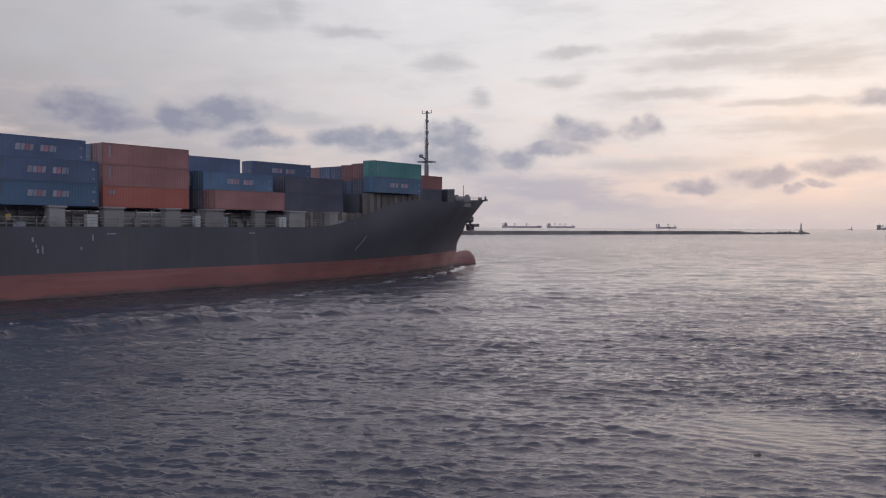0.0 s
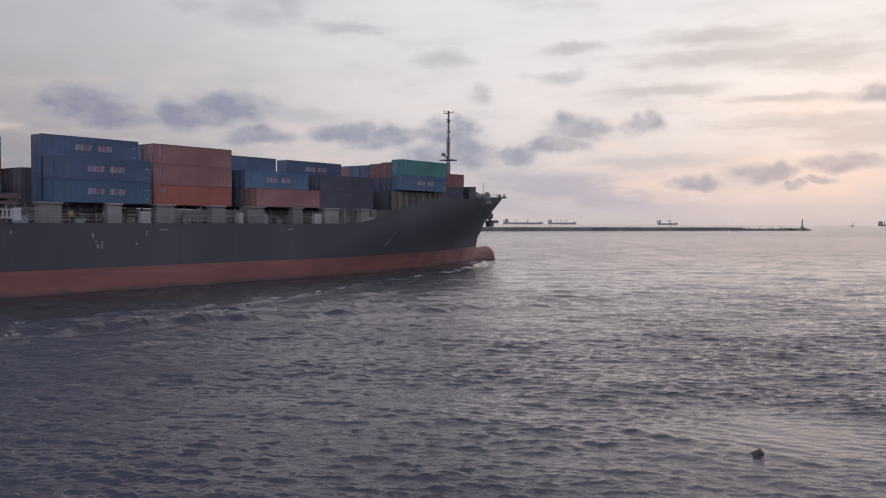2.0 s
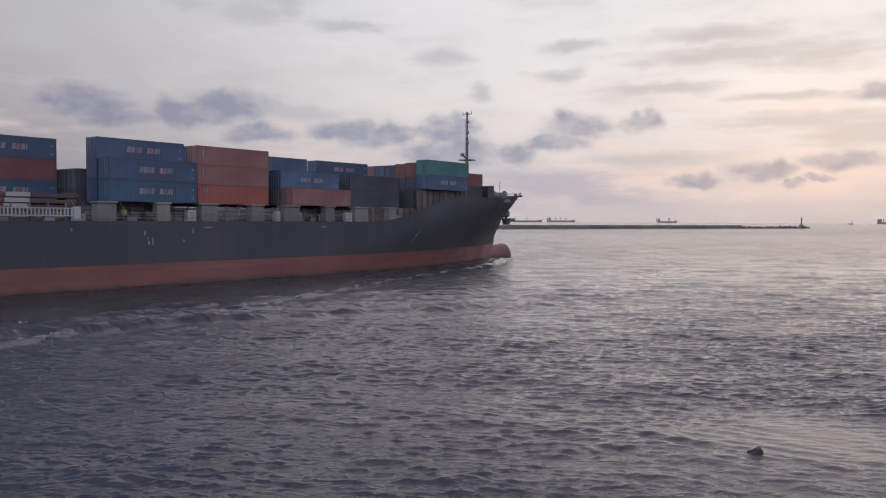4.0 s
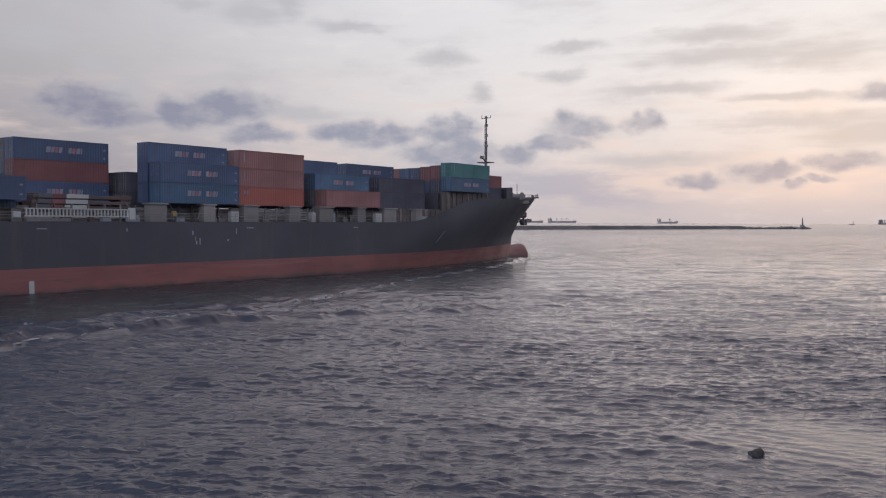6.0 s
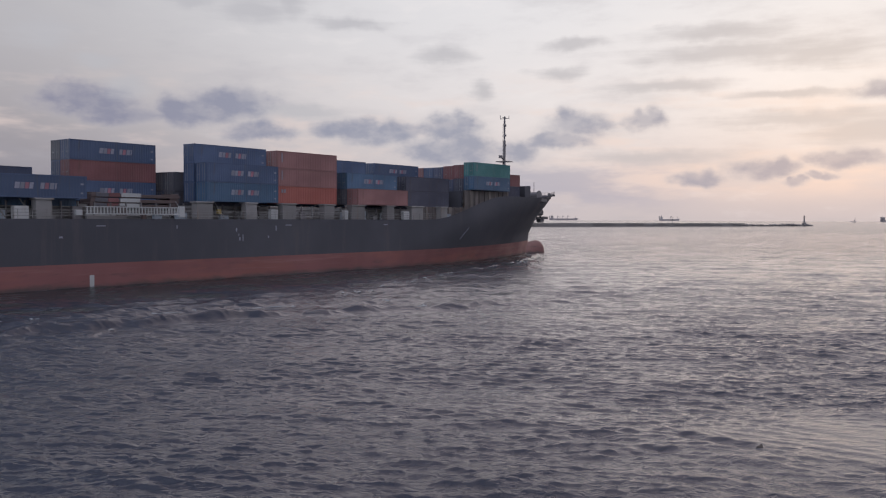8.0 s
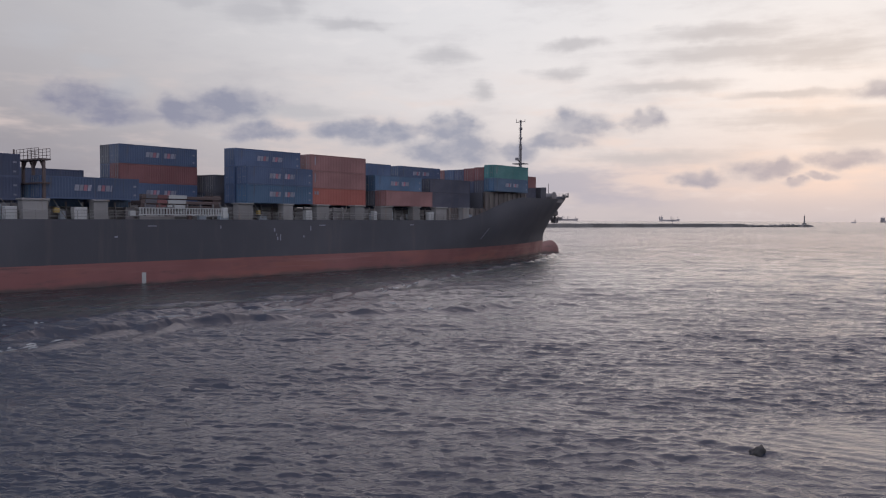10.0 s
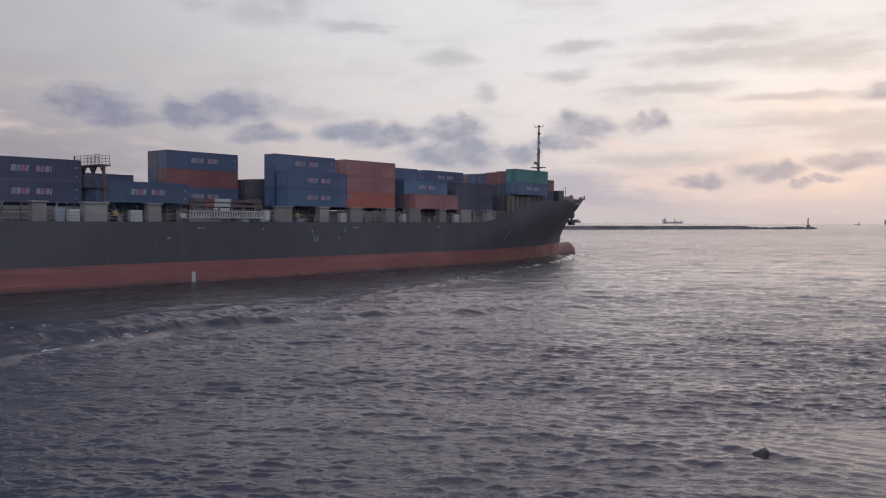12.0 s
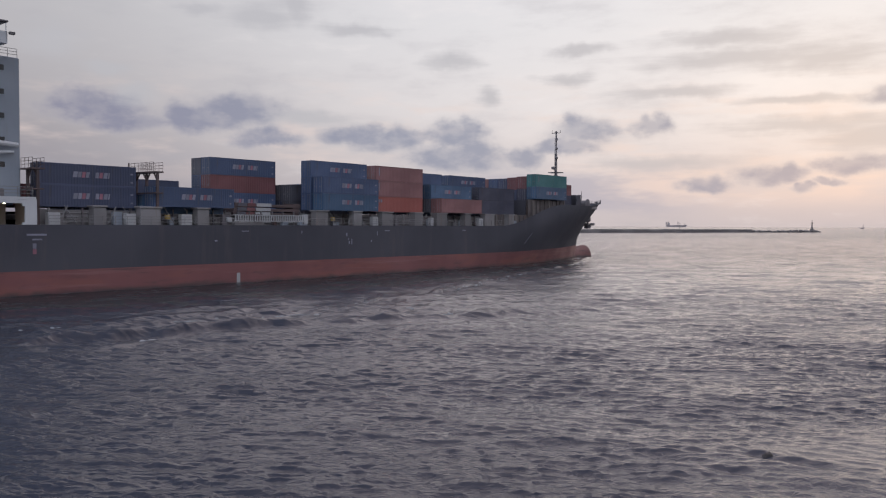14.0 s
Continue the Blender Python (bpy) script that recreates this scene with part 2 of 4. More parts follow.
def make_water():
    m, t, s = material("sea_water")
    where = node(t, "ShaderNodeTexCoord").outputs["Object"]
    s.inputs["Base Color"].default_value = (0.025, 0.029, 0.044, 1)
    s.inputs["IOR"].default_value = 1.33
    out = node(t, "ShaderNodeSeparateXYZ", (where,)).outputs[1]
    gust = node(t, "ShaderNodeTexNoise", (where, None, 0.06, 3.0, 0.55)).outputs[0]
    # small ripples, longer across the wind than along it
    bent = node(t, "ShaderNodeTexNoise", (where, None, 0.7, 2.0, 0.5)).outputs[1]
    long = vectors(t, "MULTIPLY", vectors(t, "ADD", where, vectors(t, "MULTIPLY", bent, (0.9, 0.9, 0.0))), (0.62, 1.0, 1.0))
    fine = node(t, "ShaderNodeTexNoise", (long, None, 4.2, 3.0, 0.55)).outputs[0]
    crest = maths(t, "SUBTRACT", 1.0, maths(t, "ABSOLUTE", maths(t, "MULTIPLY", maths(t, "SUBTRACT", fine, 0.5), 2.6)))
    chop = node(t, "ShaderNodeTexNoise", (long, None, 1.15, 3.0, 0.55)).outputs[0]
    slick = vectors(t, "LENGTH", vectors(t, "MULTIPLY_ADD", where, (0.20, 0.24, 0.0), (-3.2, -7.7, 0.0)))
    calm = span(t, slick, 0.4, 1.4, 0.35, 1.0)
    # and so it does in front of the long wave in the fairway
    across = node(t, "ShaderNodeVectorMath", (where, (-0.527, 0.85, 0.0)))
    across.operation = "DOT_PRODUCT"
    q = maths(t, "SUBTRACT", across.outputs["Value"], 65.9)
    trough = maths(t, "MULTIPLY", span(t, maths(t, "ABSOLUTE", maths(t, "ADD", q, 1.4)), 3.2, 1.2), span(t, node(t, "ShaderNodeSeparateXYZ", (where,)).outputs[0], 9.0, -5.0))
    lee = maths(t, "MULTIPLY", span(t, q, -1.0, 5.0), span(t, q, 60.0, 35.0, 0.0, 0.3))
    still = maths(t, "MULTIPLY", maths(t, "SUBTRACT", 1.0, maths(t, "MULTIPLY", trough, 0.3)), maths(t, "SUBTRACT", 1.0, lee))
    calm = maths(t, "MULTIPLY", calm, still)
    ripple = maths(t, "MULTIPLY", maths(t, "MULTIPLY", crest, calm), span(t, gust, 0.32, 0.62, 0.025, 0.05))
    wave = maths(t, "MULTIPLY", maths(t, "MULTIPLY", chop, still), span(t, out, 50.0, 260.0, 0.05, 0.6, smooth=False))
    bump(t, maths(t, "ADD", ripple, wave), 1.0, 1.0, s)
    # far out the ripples are finer than can be told apart, so the surface is rougher there
    far = span(t, out, 130.0, 600.0, 0.0, 0.16, smooth=False)
    t.links.new(maths(t, "ADD", far, span(t, gust, 0.35, 0.65, 0.03, 0.06)), s.inputs["Roughness"])
    return m


WATER = make_water()


def make_wash_reflection():
    """Churned, half-gloss water by the hull; its dark green paints in the hull's reflection."""
    m, t, s = material("reflection_dark_water")
    where = node(t, "ShaderNodeTexCoord").outputs["Object"]
    drawn = vectors(t, "MULTIPLY", where, (0.12, 0.7, 1.0))
    mottle = node(t, "ShaderNodeTexNoise", (drawn, None, 1.0, 5.0, 0.6)).outputs[0]
    t.links.new(mixed(t, span(t, mottle, 0.35, 0.75), (0.012, 0.021, 0.026), (0.026, 0.039, 0.045)), s.inputs["Base Color"])
    t.links.new(span(t, mottle, 0.3, 0.7, 0.17, 0.3), s.inputs["Roughness"])
    s.inputs["IOR"].default_value = 1.33
    fine = node(t, "ShaderNodeTexNoise", (vectors(t, "MULTIPLY", where, (0.5, 1.0, 1.0)), None, 1.4, 4.0, 0.6)).outputs[0]
    bump(t, fine, 1.0, 0.28, s)
    return m


WASH_REFLECTION = make_wash_reflection()


# ---- mesh helpers ----
def finish(name, bm, mat, smooth=False):
    me = bpy.data.meshes.new(name)
    bmesh.ops.recalc_face_normals(bm, faces=bm.faces)
    if smooth:
        for f in bm.faces:
            f.smooth = True
    bm.to_mesh(me)
    bm.free()
    me.materials.append(mat)
    return me


def part(name, bm, mat, parent, label="", smooth=False):
    me = bm if isinstance(bm, bpy.types.Mesh) else finish(name, bm, mat, smooth)
    ob = new(name, me)
    ob.parent = parent
    if label:
        tagged(ob, label)
    return ob


def box(bm, x0, x1, y0, y1, z0, z1, bevel=0.0):
    got = bmesh.ops.create_cube(bm, size=1, matrix=Matrix.Translation(((x0 + x1) / 2, (y0 + y1) / 2, (z0 + z1) / 2)) @ Matrix.Diagonal((abs(x1 - x0), abs(y1 - y0), abs(z1 - z0), 1)))
    if bevel:
        edges = list({e for v in got["verts"] for e in v.link_edges})
        bmesh.ops.bevel(bm, geom=edges, offset=bevel, segments=1, affect="EDGES", profile=0.5)


def boxes(*rows, bevel=0.0):
    bm = bmesh.new()
    for r in rows:
        box(bm, *r, bevel=bevel)
    return bm


def rod(bm, a, b, r, r2=None, n=8):
    a, b = Vector(a), Vector(b)
    d = b - a
    m = Matrix.Translation((a + b) / 2) @ d.to_track_quat("Z", "Y").to_matrix().to_4x4()
    bmesh.ops.create_cone(bm, cap_ends=True, segments=n, radius1=r, radius2=r if r2 is None else r2, depth=d.length, matrix=m)


def rods(*rows, n=8):
    bm = bmesh.new()
    for a, b, r in rows:
        rod(bm, a, b, r, n=n)
    return bm


def empty(name, m=Matrix.Identity(4)):
    ob = new(name)
    ob.empty_display_size = 0.5
    ob.matrix_basis = m
    return ob


def afloat(ob, local=Matrix.Identity(4)):
    """ob travels with the ship, at the pose local in the ship's space (x forward, y to port, z up from the water)."""
    AFLOAT.append((ob, local))
    ob.matrix_basis = ship_pose(0) @ local
    return ob


# ---- the sea: one sheet to the horizon, finely divided off the quay and ever wider beyond ----
def sea_grid():
    ys, v = [-5600.0, -2000.0, -700.0, -200.0, -60.0, -20.0, 0.0, 10.0, 17.0], 21.5
    while v < 5600:
        ys.append(v)
        v += max(0.055, v * v / 38000)
    ys = np.array(ys + [5600.0])
    reach = 0.68 * (np.maximum(ys, 21.5) + 5)
    fine = np.linspace(-1, 1, 721)
    gx = fine[None, :] * reach[:, None]
    g = (np.arange(1, 37) / 36)[None, :]
    wing = reach[:, None] * (np.maximum(5600.0, reach * 1.05) / reach)[:, None] ** g
    gx = np.concatenate([-wing[:, ::-1], gx, wing], 1)
    gy = np.repeat(ys[:, None], gx.shape[1], 1)
    return gx, gy


def ship_wake(gx, gy):
    """The wave that ships leave along the fairway: a steep first crest, with lower ones on either side."""
    q = (gy - (80 + 0.62 * (gx - 4))) * 0.85
    q = q + 0.7 * np.sin(gx * 0.16 + 1.0) + 0.35 * np.sin(gx * 0.47 + gy * 0.1)
    along = np.clip((9 - gx) / 14, 0, 1) * np.clip((gx + 110) / 40, 0, 1)
    q = q + 0.22 * np.sin(gx * 1.3 + gy * 0.4) + 0.12 * np.sin(gx * 2.9 - gy * 0.7)
    lift = 0.68 + 0.3 * np.sin(gx * 0.23 + 0.4) + 0.22 * np.sin(gx * 0.61) + 0.14 * np.sin(gx * 1.7 + 2)
    steep = np.where(q < 0, np.exp(-(q / 0.75) ** 2), np.exp(-(q / 2.2) ** 2))
    z = 0.8 * steep * lift
    for off, high in ((-9.0, 0.2), (-4.5, 0.12), (6.5, 0.34), (12.0, 0.24), (18.0, 0.2)):
        p = q - off + 0.8 * np.sin(gx * 0.11 + off)
        z = z + high * lift * np.where(p < 0, np.exp(-(p / 0.8) ** 2), np.exp(-(p / 1.8) ** 2))
    # smooth water lies in front of the crest, and along the ship's side
    calm = 1 - 0.3 * along * np.exp(-((q + 1.6) / 1.5) ** 2) - 0.12 * along * np.clip((q - 0.5) / 2, 0, 1) * np.clip((70 - q) / 30, 0, 1)
    ahead = 0.618 * (gx - 18.9) + 0.786 * (gy - 199.15)
    off = 0.786 * (gx - 18.9) - 0.618 * (gy - 199.15)
    behind = np.clip((5 - ahead) / 40, 0, 1)
    calm = calm * (1 - 0.55 * behind * np.clip((40 - off) / 16, 0, 1) * np.clip((off + 40) / 20, 0, 1))
    return z * along, calm


def make_sea():
    gx, gy = (v.astype(np.float32) for v in sea_grid())
    dx, dy = np.gradient(gx, axis=1), np.gradient(gy, axis=0)
    rng = np.random.RandomState(4)
    # gusts roughen the water in patches
    gust = np.ones_like(gx)
    for i in range(14):
        length, turn = 7 * (60 / 7) ** rng.rand(), radians(90) + rng.normal() * 0.6
        gust += 0.06 * np.sin(2 * math.pi / length * (math.cos(turn) * gx + math.sin(turn) * gy) + rng.rand() * 6.28)
    gust = np.clip(gust, 0.45, 1.7)
    wake, calm = ship_wake(gx, gy)
    # the water lies smoother over the shoal beside the rock, and waves bend round it
    slick = np.exp(-(((gx - 16.0) / 4.2) ** 2 + ((gy - 31.5) / 4.0) ** 2))
    shoal = np.exp(-(((gx - 11.5) / 7.0) ** 2 + ((gy - 30.0) / 6.5) ** 2))
    gust *= calm * (1 - 0.8 * slick) * (1 - 0.55 * shoal)
    z, sx, sy = wake.copy(), np.zeros_like(gx), np.zeros_like(gx)

    def wave(length, turn, slope, where):
        ux, uy = math.cos(turn), math.sin(turn)
        k = 2 * math.pi / length
        keep = np.clip(2.6 - k * abs(ux) * dx * 0.9, 0, 1) * np.clip(2.6 - k * abs(uy) * dy * 0.9, 0, 1)
        high = (slope / k) * keep * where
        ph = (k * ux) * gx + (k * uy) * gy + rng.rand() * 6.28
        np.add(z, high * np.cos(ph), out=z)
        lean = high * np.sin(ph)
        np.subtract(sx, 0.6 * ux * lean, out=sx)
        np.subtract(sy, 0.6 * uy * lean, out=sy)

    for i in range(190):      # wind chop
        length = 0.24 * (3.2 / 0.24) ** rng.rand()
        wave(length, radians(84) + rng.normal() * 0.38, 0.034 * min(1, (0.6 / length) ** 0.75), gust)
    for i in range(30):       # longer waves of the open fairway
        length = 3.6 * (15 / 3.6) ** rng.rand()
        wave(length, radians(92) + rng.normal() * 0.5, 0.015, np.sqrt(gust))
    for i in range(14):       # waves bent by the shoal
        length = 0.45 * (2.2 / 0.45) ** rng.rand()
        wave(length, radians(52) + rng.normal() * 0.16, 0.062, shoal * (1 - 0.6 * slick))
    nx, ny = gx.shape[1], gx.shape[0]
    verts = np.stack([gx + sx, gy + sy, z], -1).reshape(-1, 3)
    i = np.arange(nx * ny).reshape(ny, nx)
    quads = np.stack([i[:-1, :-1], i[:-1, 1:], i[1:, 1:], i[1:, :-1]], -1).reshape(-1, 4)
    me = bpy.data.meshes.new("water")
    me.vertices.add(len(verts))
    me.vertices.foreach_set("co", verts.ravel())
    me.loops.add(quads.size)
    me.loops.foreach_set("vertex_index", quads.ravel())
    me.polygons.add(len(quads))
    me.polygons.foreach_set("loop_start", np.arange(0, quads.size, 4))
    me.polygons.foreach_set("loop_total", np.full(len(quads), 4))
    me.polygons.foreach_set("use_smooth", np.ones(len(quads), bool))
    me.update(calc_edges=True)
    me.materials.append(WATER)
    return tagged(new("water", me), "choppy grey evening sea reaching the horizon", "sea", kind="structure")


SEA = make_sea()


# ---- the container ship ----
BEAM = 17.25


def smooth(a, b, v):
    s = min(1, max(0, (v - a) / (b - a)))
    return s * s * (3 - 2 * s)


def stem(z):
    """How far forward the stem stands at height z."""
    pts = ((-8, -3.0), (0, -1.2), (3, -1.6), (5, -1.2), (7, 0.6), (9, 2.0), (11.5, 5.4), (14.4, 9.2))
    for (a, u), (b, v) in zip(pts, pts[1:]):
        if z <= b:
            return u + (v - u) * max(0, (z - a) / (b - a))
    return pts[-1][1]


def sheer(x):
    """Height of the hull's upper edge."""
    return 8.2 + 4.7 * smooth(-60, -36, x) + 1.5 * smooth(-25, 9, x)


def breadth(x, z):
    """Half the hull's width at x and height z."""
    up = smooth(-2, 14, z)
    begin, tip = -78 + 40 * up, stem(z)
    s = min(1, max(0, (x - begin) / (tip - begin)))
    b = BEAM * max(0, 1 - s ** (1.9 + 0.1 * up)) ** (0.95 + 0.05 * up)
    b *= 1 - 0.75 * smooth(-165, -197, x) * smooth(6, -5, z)
    if z < -4:
        b *= 1 - 0.35 * (-4 - z) / 4
    return max(b, 0.02)


def hull_skin(z_of, rows):
    bm = bmesh.new()
    stations = [-197.0, -190, -180, -165, -150] + [-140 + 10 * i for i in range(6)] + [-82 + 3 * i for i in range(24)] + [-11 + i for i in range(11)]
    grid = []
    for side in (-1, 1):
        sheet = []
        for q in stations + [None]:
            col = []
            for j in range(rows + 1):
                f = j / rows
                if q is None:      # the stem itself
                    x = 0.0
                    for _ in range(12):
                        x = stem(z_of(x, f))
                    z = z_of(x, f)
                    col.append(bm.verts.new((x, 0.0, z)))
                else:
                    x = q
                    z = z_of(x, f)
                    if x > stem(z) - 0.3:
                        x = stem(z) - 0.3
                    col.append(bm.verts.new((x, side * breadth(x, z), z)))
            sheet.append(col)
        grid.append(sheet)
        for a, b in zip(sheet, sheet[1:]):
            for j in range(rows):
                bm.faces.new((a[j], b[j], b[j + 1], a[j + 1]))
    for j in range(rows):       # transom
        a, b = grid[0][0], grid[1][0]
        bm.faces.new((a[j], a[j + 1], b[j + 1], b[j]))
    bmesh.ops.remove_doubles(bm, verts=bm.verts, dist=0.01)
    return bm


def boot(x):
    return 3.0 + 0.25 * smooth(-60, 0, x)


def make_bulb():
    """A thumb-shaped bulb: a blunt round nose, its back a little higher than where it leaves the stem."""
    bm = bmesh.new()
    rings = []
    for i in range(25):
        f = i / 24
        x = -12 + 16.3 * (1 - (1 - f) ** 1.8)
        nose = max(0.0, 1 - max(0.0, (x - 1.7) / 2.6) ** 2.3) ** 0.5
        top = 2.75 + 0.42 * smooth(-3, 2.5, x)
        low = -4.0
        mid, half = (top + low) / 2, (top - low) / 2
        wide = 2.25 * nose
        ring = []
        for j in range(28):
            a = j / 28 * 2 * math.pi
            ring.append(bm.verts.new((x, wide * math.cos(a), mid + half * (0.12 + 0.88 * nose) * math.sin(a) + (1 - nose) * 0.6)))
        rings.append(ring)
    for a, b in zip(rings, rings[1:]):
        for j in range(28):
            bm.faces.new((a[j], b[j], b[(j + 1) % 28], a[(j + 1) % 28]))
    bm.faces.new(rings[0])
    bm.faces.new(rings[-1])
    return bm


def rail(x0, y0, x1, y1, z, high=1.1, gap=1.6, thick=0.03):
    """A ship's rail with stanchions and three bars between two points."""
    bm = bmesh.new()
    a, b = Vector((x0, y0, z)), Vector((x1, y1, z))
    n = max(1, round((b - a).length / gap))
    for i in range(n + 1):
        p = a.lerp(b, i / n)
        rod(bm, p, p + Vector((0, 0, high)), thick, n=5)
    for f in (0.35, 0.68, 1.0):
        rod(bm, a + Vector((0, 0, high * f)), b + Vector((0, 0, high * f)), thick, n=5)
    return bm


def make_ship():
    ship = tagged(empty("container_ship"), "black-hulled container ship with rusty red bottom paint", "container ship")
    part("upper_hull", hull_skin(lambda x, f: boot(x) + (sheer(x) - boot(x)) * f, 14), HULL_BLACK, ship, "black painted topsides", smooth=True)
    part("bottom", hull_skin(lambda x, f: -8 + (boot(x) + 8) * f, 12), HULL_RED, ship, "worn red antifouling paint", smooth=True)
    part("bulbous_bow", make_bulb(), HULL_RED, ship, "rounded red bulb breaking the surface", smooth=True)
    # decks
    bm = bmesh.new()
    for x0, x1 in [(-197 + 6 * i, -191 + 6 * i) for i in range(34)]:
        x1 = min(x1, 6.0)
        za, zb = (v - (0.02 if v < 8.6 else 1.1) for v in (sheer(x0), sheer(x1)))
        ba, bb = breadth(x0, za) - 0.12, breadth(x1, zb) - 0.12
        bm.faces.new([bm.verts.new(c) for c in ((x0, -ba, za), (x1, -bb, zb), (x1, bb, zb), (x0, ba, za))])
    part("deck", bm, DECK_GREY, ship)
    # coaming wall along the holds, and a hatch cover under each bay
    part("hatch_coaming", boxes((-149, -50, -13.4, -13.0, 8.1, 10.0), (-149, -50, 13.0, 13.4, 8.1, 10.0)), LIGHT_GREY, ship)
    for x0 in BAYS.values():
        base = FORE_BASE if x0 > -50 else BASE
        part("hatch_cover", boxes((x0 - 0.3, x0 + 12.5, -13.2, 13.2, base - 1.75, base - 1.07), bevel=0.06), DARK_STEEL, ship)
    # pedestals which carry the outer stacks
    for x0, x1 in ((-142.5, -140.9), (-136.4, -133.6), (-128.2, -126.4), (-107.4, -104.9), (-99.4, -97.6), (-92.9, -90.4), (-84.7, -82.6), (-78.8, -75.9), (-70.6, -68.8), (-64.3, -61.3), (-56.3, -54.5)):
        bm = boxes((x0, x1, -16.6, -15.4, 8.1, BASE - 0.25), (x0 - 0.15, x1 + 0.15, -16.75, -15.2, BASE - 0.25, BASE - 0.02), bevel=0.04)
        part("pedestal", bm, LIGHT_GREY, ship)
        part("pedestal", boxes((x0, x1, 15.4, 16.6, 8.1, BASE - 0.02)), LIGHT_GREY, ship)
    for x0, x1 in ((-147.8, -146.4), (-138.2, -136.9), (-130.5, -128.9), (-94.9, -93.6), (-80.1, -79.4), (-66.1, -64.7)):
        part("deck_locker", boxes((x0, x1, -16.4, -15.6, 8.15, 9.6), bevel=0.05), DULL_WHITE, ship, "white deck locker")
    part("lifebuoy_box", boxes((-104.1, -103.6, -16.7, -16.2, 8.9, 9.5), bevel=0.05), YELLOW, ship, "yellow deck box")
    part("lifebuoy_box", boxes((-132.9, -132.3, -16.7, -16.2, 8.9, 9.5), bevel=0.05), YELLOW, ship, "yellow deck box")
    for x0, x1 in ((-148, -124), (-109, -66), (-66, -58)):
        part("deck_rail", rail(x0, -17.0, x1, -17.0, 8.15), LIGHT_GREY, ship)
    # pipes and lashing gear in the side passage
    for z in (8.6, 9.1, 9.6):
        part("pipe", rods(((-147, -14.2, z), (-52, -14.2, z), 0.09)), LIGHT_GREY, ship)
    for i in range(46):
        x = -147 + i * 2.05
        part("lashing_stanchion", boxes((x, x + 0.14, -14.6, -14.4, 8.15, BASE - 0.3)), DARK_STEEL if i % 3 else LIGHT_GREY, ship)
    # twistlock bins, fan boxes and valve chests along the coaming
    rng = random.Random(7)
    x = -146.0
    while x < -52:
        wide, high = rng.uniform(0.5, 1.7), rng.uniform(0.5, 1.75)
        deep = rng.uniform(0.35, 0.7)
        chest = part("deck_chest", boxes((x, x + wide, -14.75 - deep, -14.75, 8.15, 8.15 + high), bevel=0.04), rng.choice((LIGHT_GREY, DECK_GREY, BROWN_STEEL, DARK_STEEL, HOUSE_BLUE)), ship)
        part("lid", boxes((x - 0.04, x + wide + 0.04, -14.8 - deep, -14.7, 8.15 + high, 8.21 + high)), DECK_GREY, chest)
        x += wide + rng.uniform(0.5, 3.4)
    for i in range(30):
        x = -147 + i * 3.15 + rng.uniform(-0.6, 0.6)
        if not -125 < x < -109:
            part("lashing_rod", rods(((x, -16.0, 8.3), (x + rng.choice((-1.3, 1.3)), -15.6, BASE - 0.1), 0.05), n=6), GALVANISED, ship)
    # raised supports under the foremost stacks
    for y in (-14.6, 14.6):
        part("stack_support", boxes((-61, -47, y - 0.15, y + 0.15, 8.3, 10.5)), HULL_BLACK, ship)
        part("stack_support", boxes((-47, -32.6, y - 0.15, y + 0.15, 9.5, 13.7)), SUPPORT_BROWN, ship)
        part("side_plating", boxes((-61, -46.9, y * 1.035 - 0.04, y * 1.035 + 0.04, 8.2, 10.45), (-46.9, -32.6, y * 1.035 - 0.04, y * 1.035 + 0.04, 9.5, 13.75)), SUPPORT_BROWN, ship)
    part("fore_bulkhead", boxes((-47.6, -47.2, -14.5, 14.5, 9.0, 13.6)), HULL_BLACK, ship)
    rng = random.Random(2)
    for i in range(18):
        x = -60.4 + i * 1.6 + rng.uniform(-0.2, 0.2)
        low, high = (8.2, 10.5) if x < -48.5 else (9.5, 13.75)
        wide = rng.choice((0.25, 0.5, 0.9))
        part("support_post", boxes((x, x + wide, -15.32, -15.1, low, high), bevel=0.04), SUPPORT_GREY if i % 4 == 1 else SUPPORT_BROWN, ship)
    for z in (9.2, 9.9, 11.2, 12.4):
        part("support_beam", boxes((-60.5 if z < 10.5 else -47, -32.8, -15.2, -15.0, z, z + 0.2)), SUPPORT_BROWN, ship)
    part("fore_platform", boxes((-30.5, -14.5, -9.6, 9.6, 12.2, 13.0), bevel=0.05), DARK_STEEL, ship)
    make_gangway(ship)
    make_bow_gear(ship)
    make_hull_marks(ship)
    make_house(ship)
    return ship


def make_gangway(ship):
    """The stowed side ladder with its many upright bars."""
    x0, x1, y, z0, z1 = -123.0, -110.7, -17.45, 8.72, 9.68
    lad = part("gangway", boxes((x0, x1, y - 0.08, y + 0.05, z0, z0 + 0.14), (x0, x1, y - 0.08, y + 0.05, z1 - 0.12, z1)), DULL_WHITE, ship, "white stowed gangway with upright bars")
    for i in range(30):
        x = x0 + 0.15 + i * (x1 - x0 - 0.4) / 29
        part("bar", boxes((x, x + 0.16, y - 0.06, y + 0.02, z0 + 0.14, z1 - 0.12)), DULL_WHITE, lad)
    part("gangway_davit", boxes((x1 + 0.1, x1 + 0.9, y - 0.1, y + 0.4, 8.4, 9.8), bevel=0.06), DULL_WHITE, ship)
    part("gangway_winch", boxes((x0 - 1.1, x0 - 0.3, y, y + 0.4, 8.6, 9.25), bevel=0.06), DULL_WHITE, ship)
    part("gangway_platform", boxes((x0 + 0.5, x0 + 5.5, -16.9, -16.4, 8.15, 8.6), bevel=0.05), LIGHT_GREY, ship)


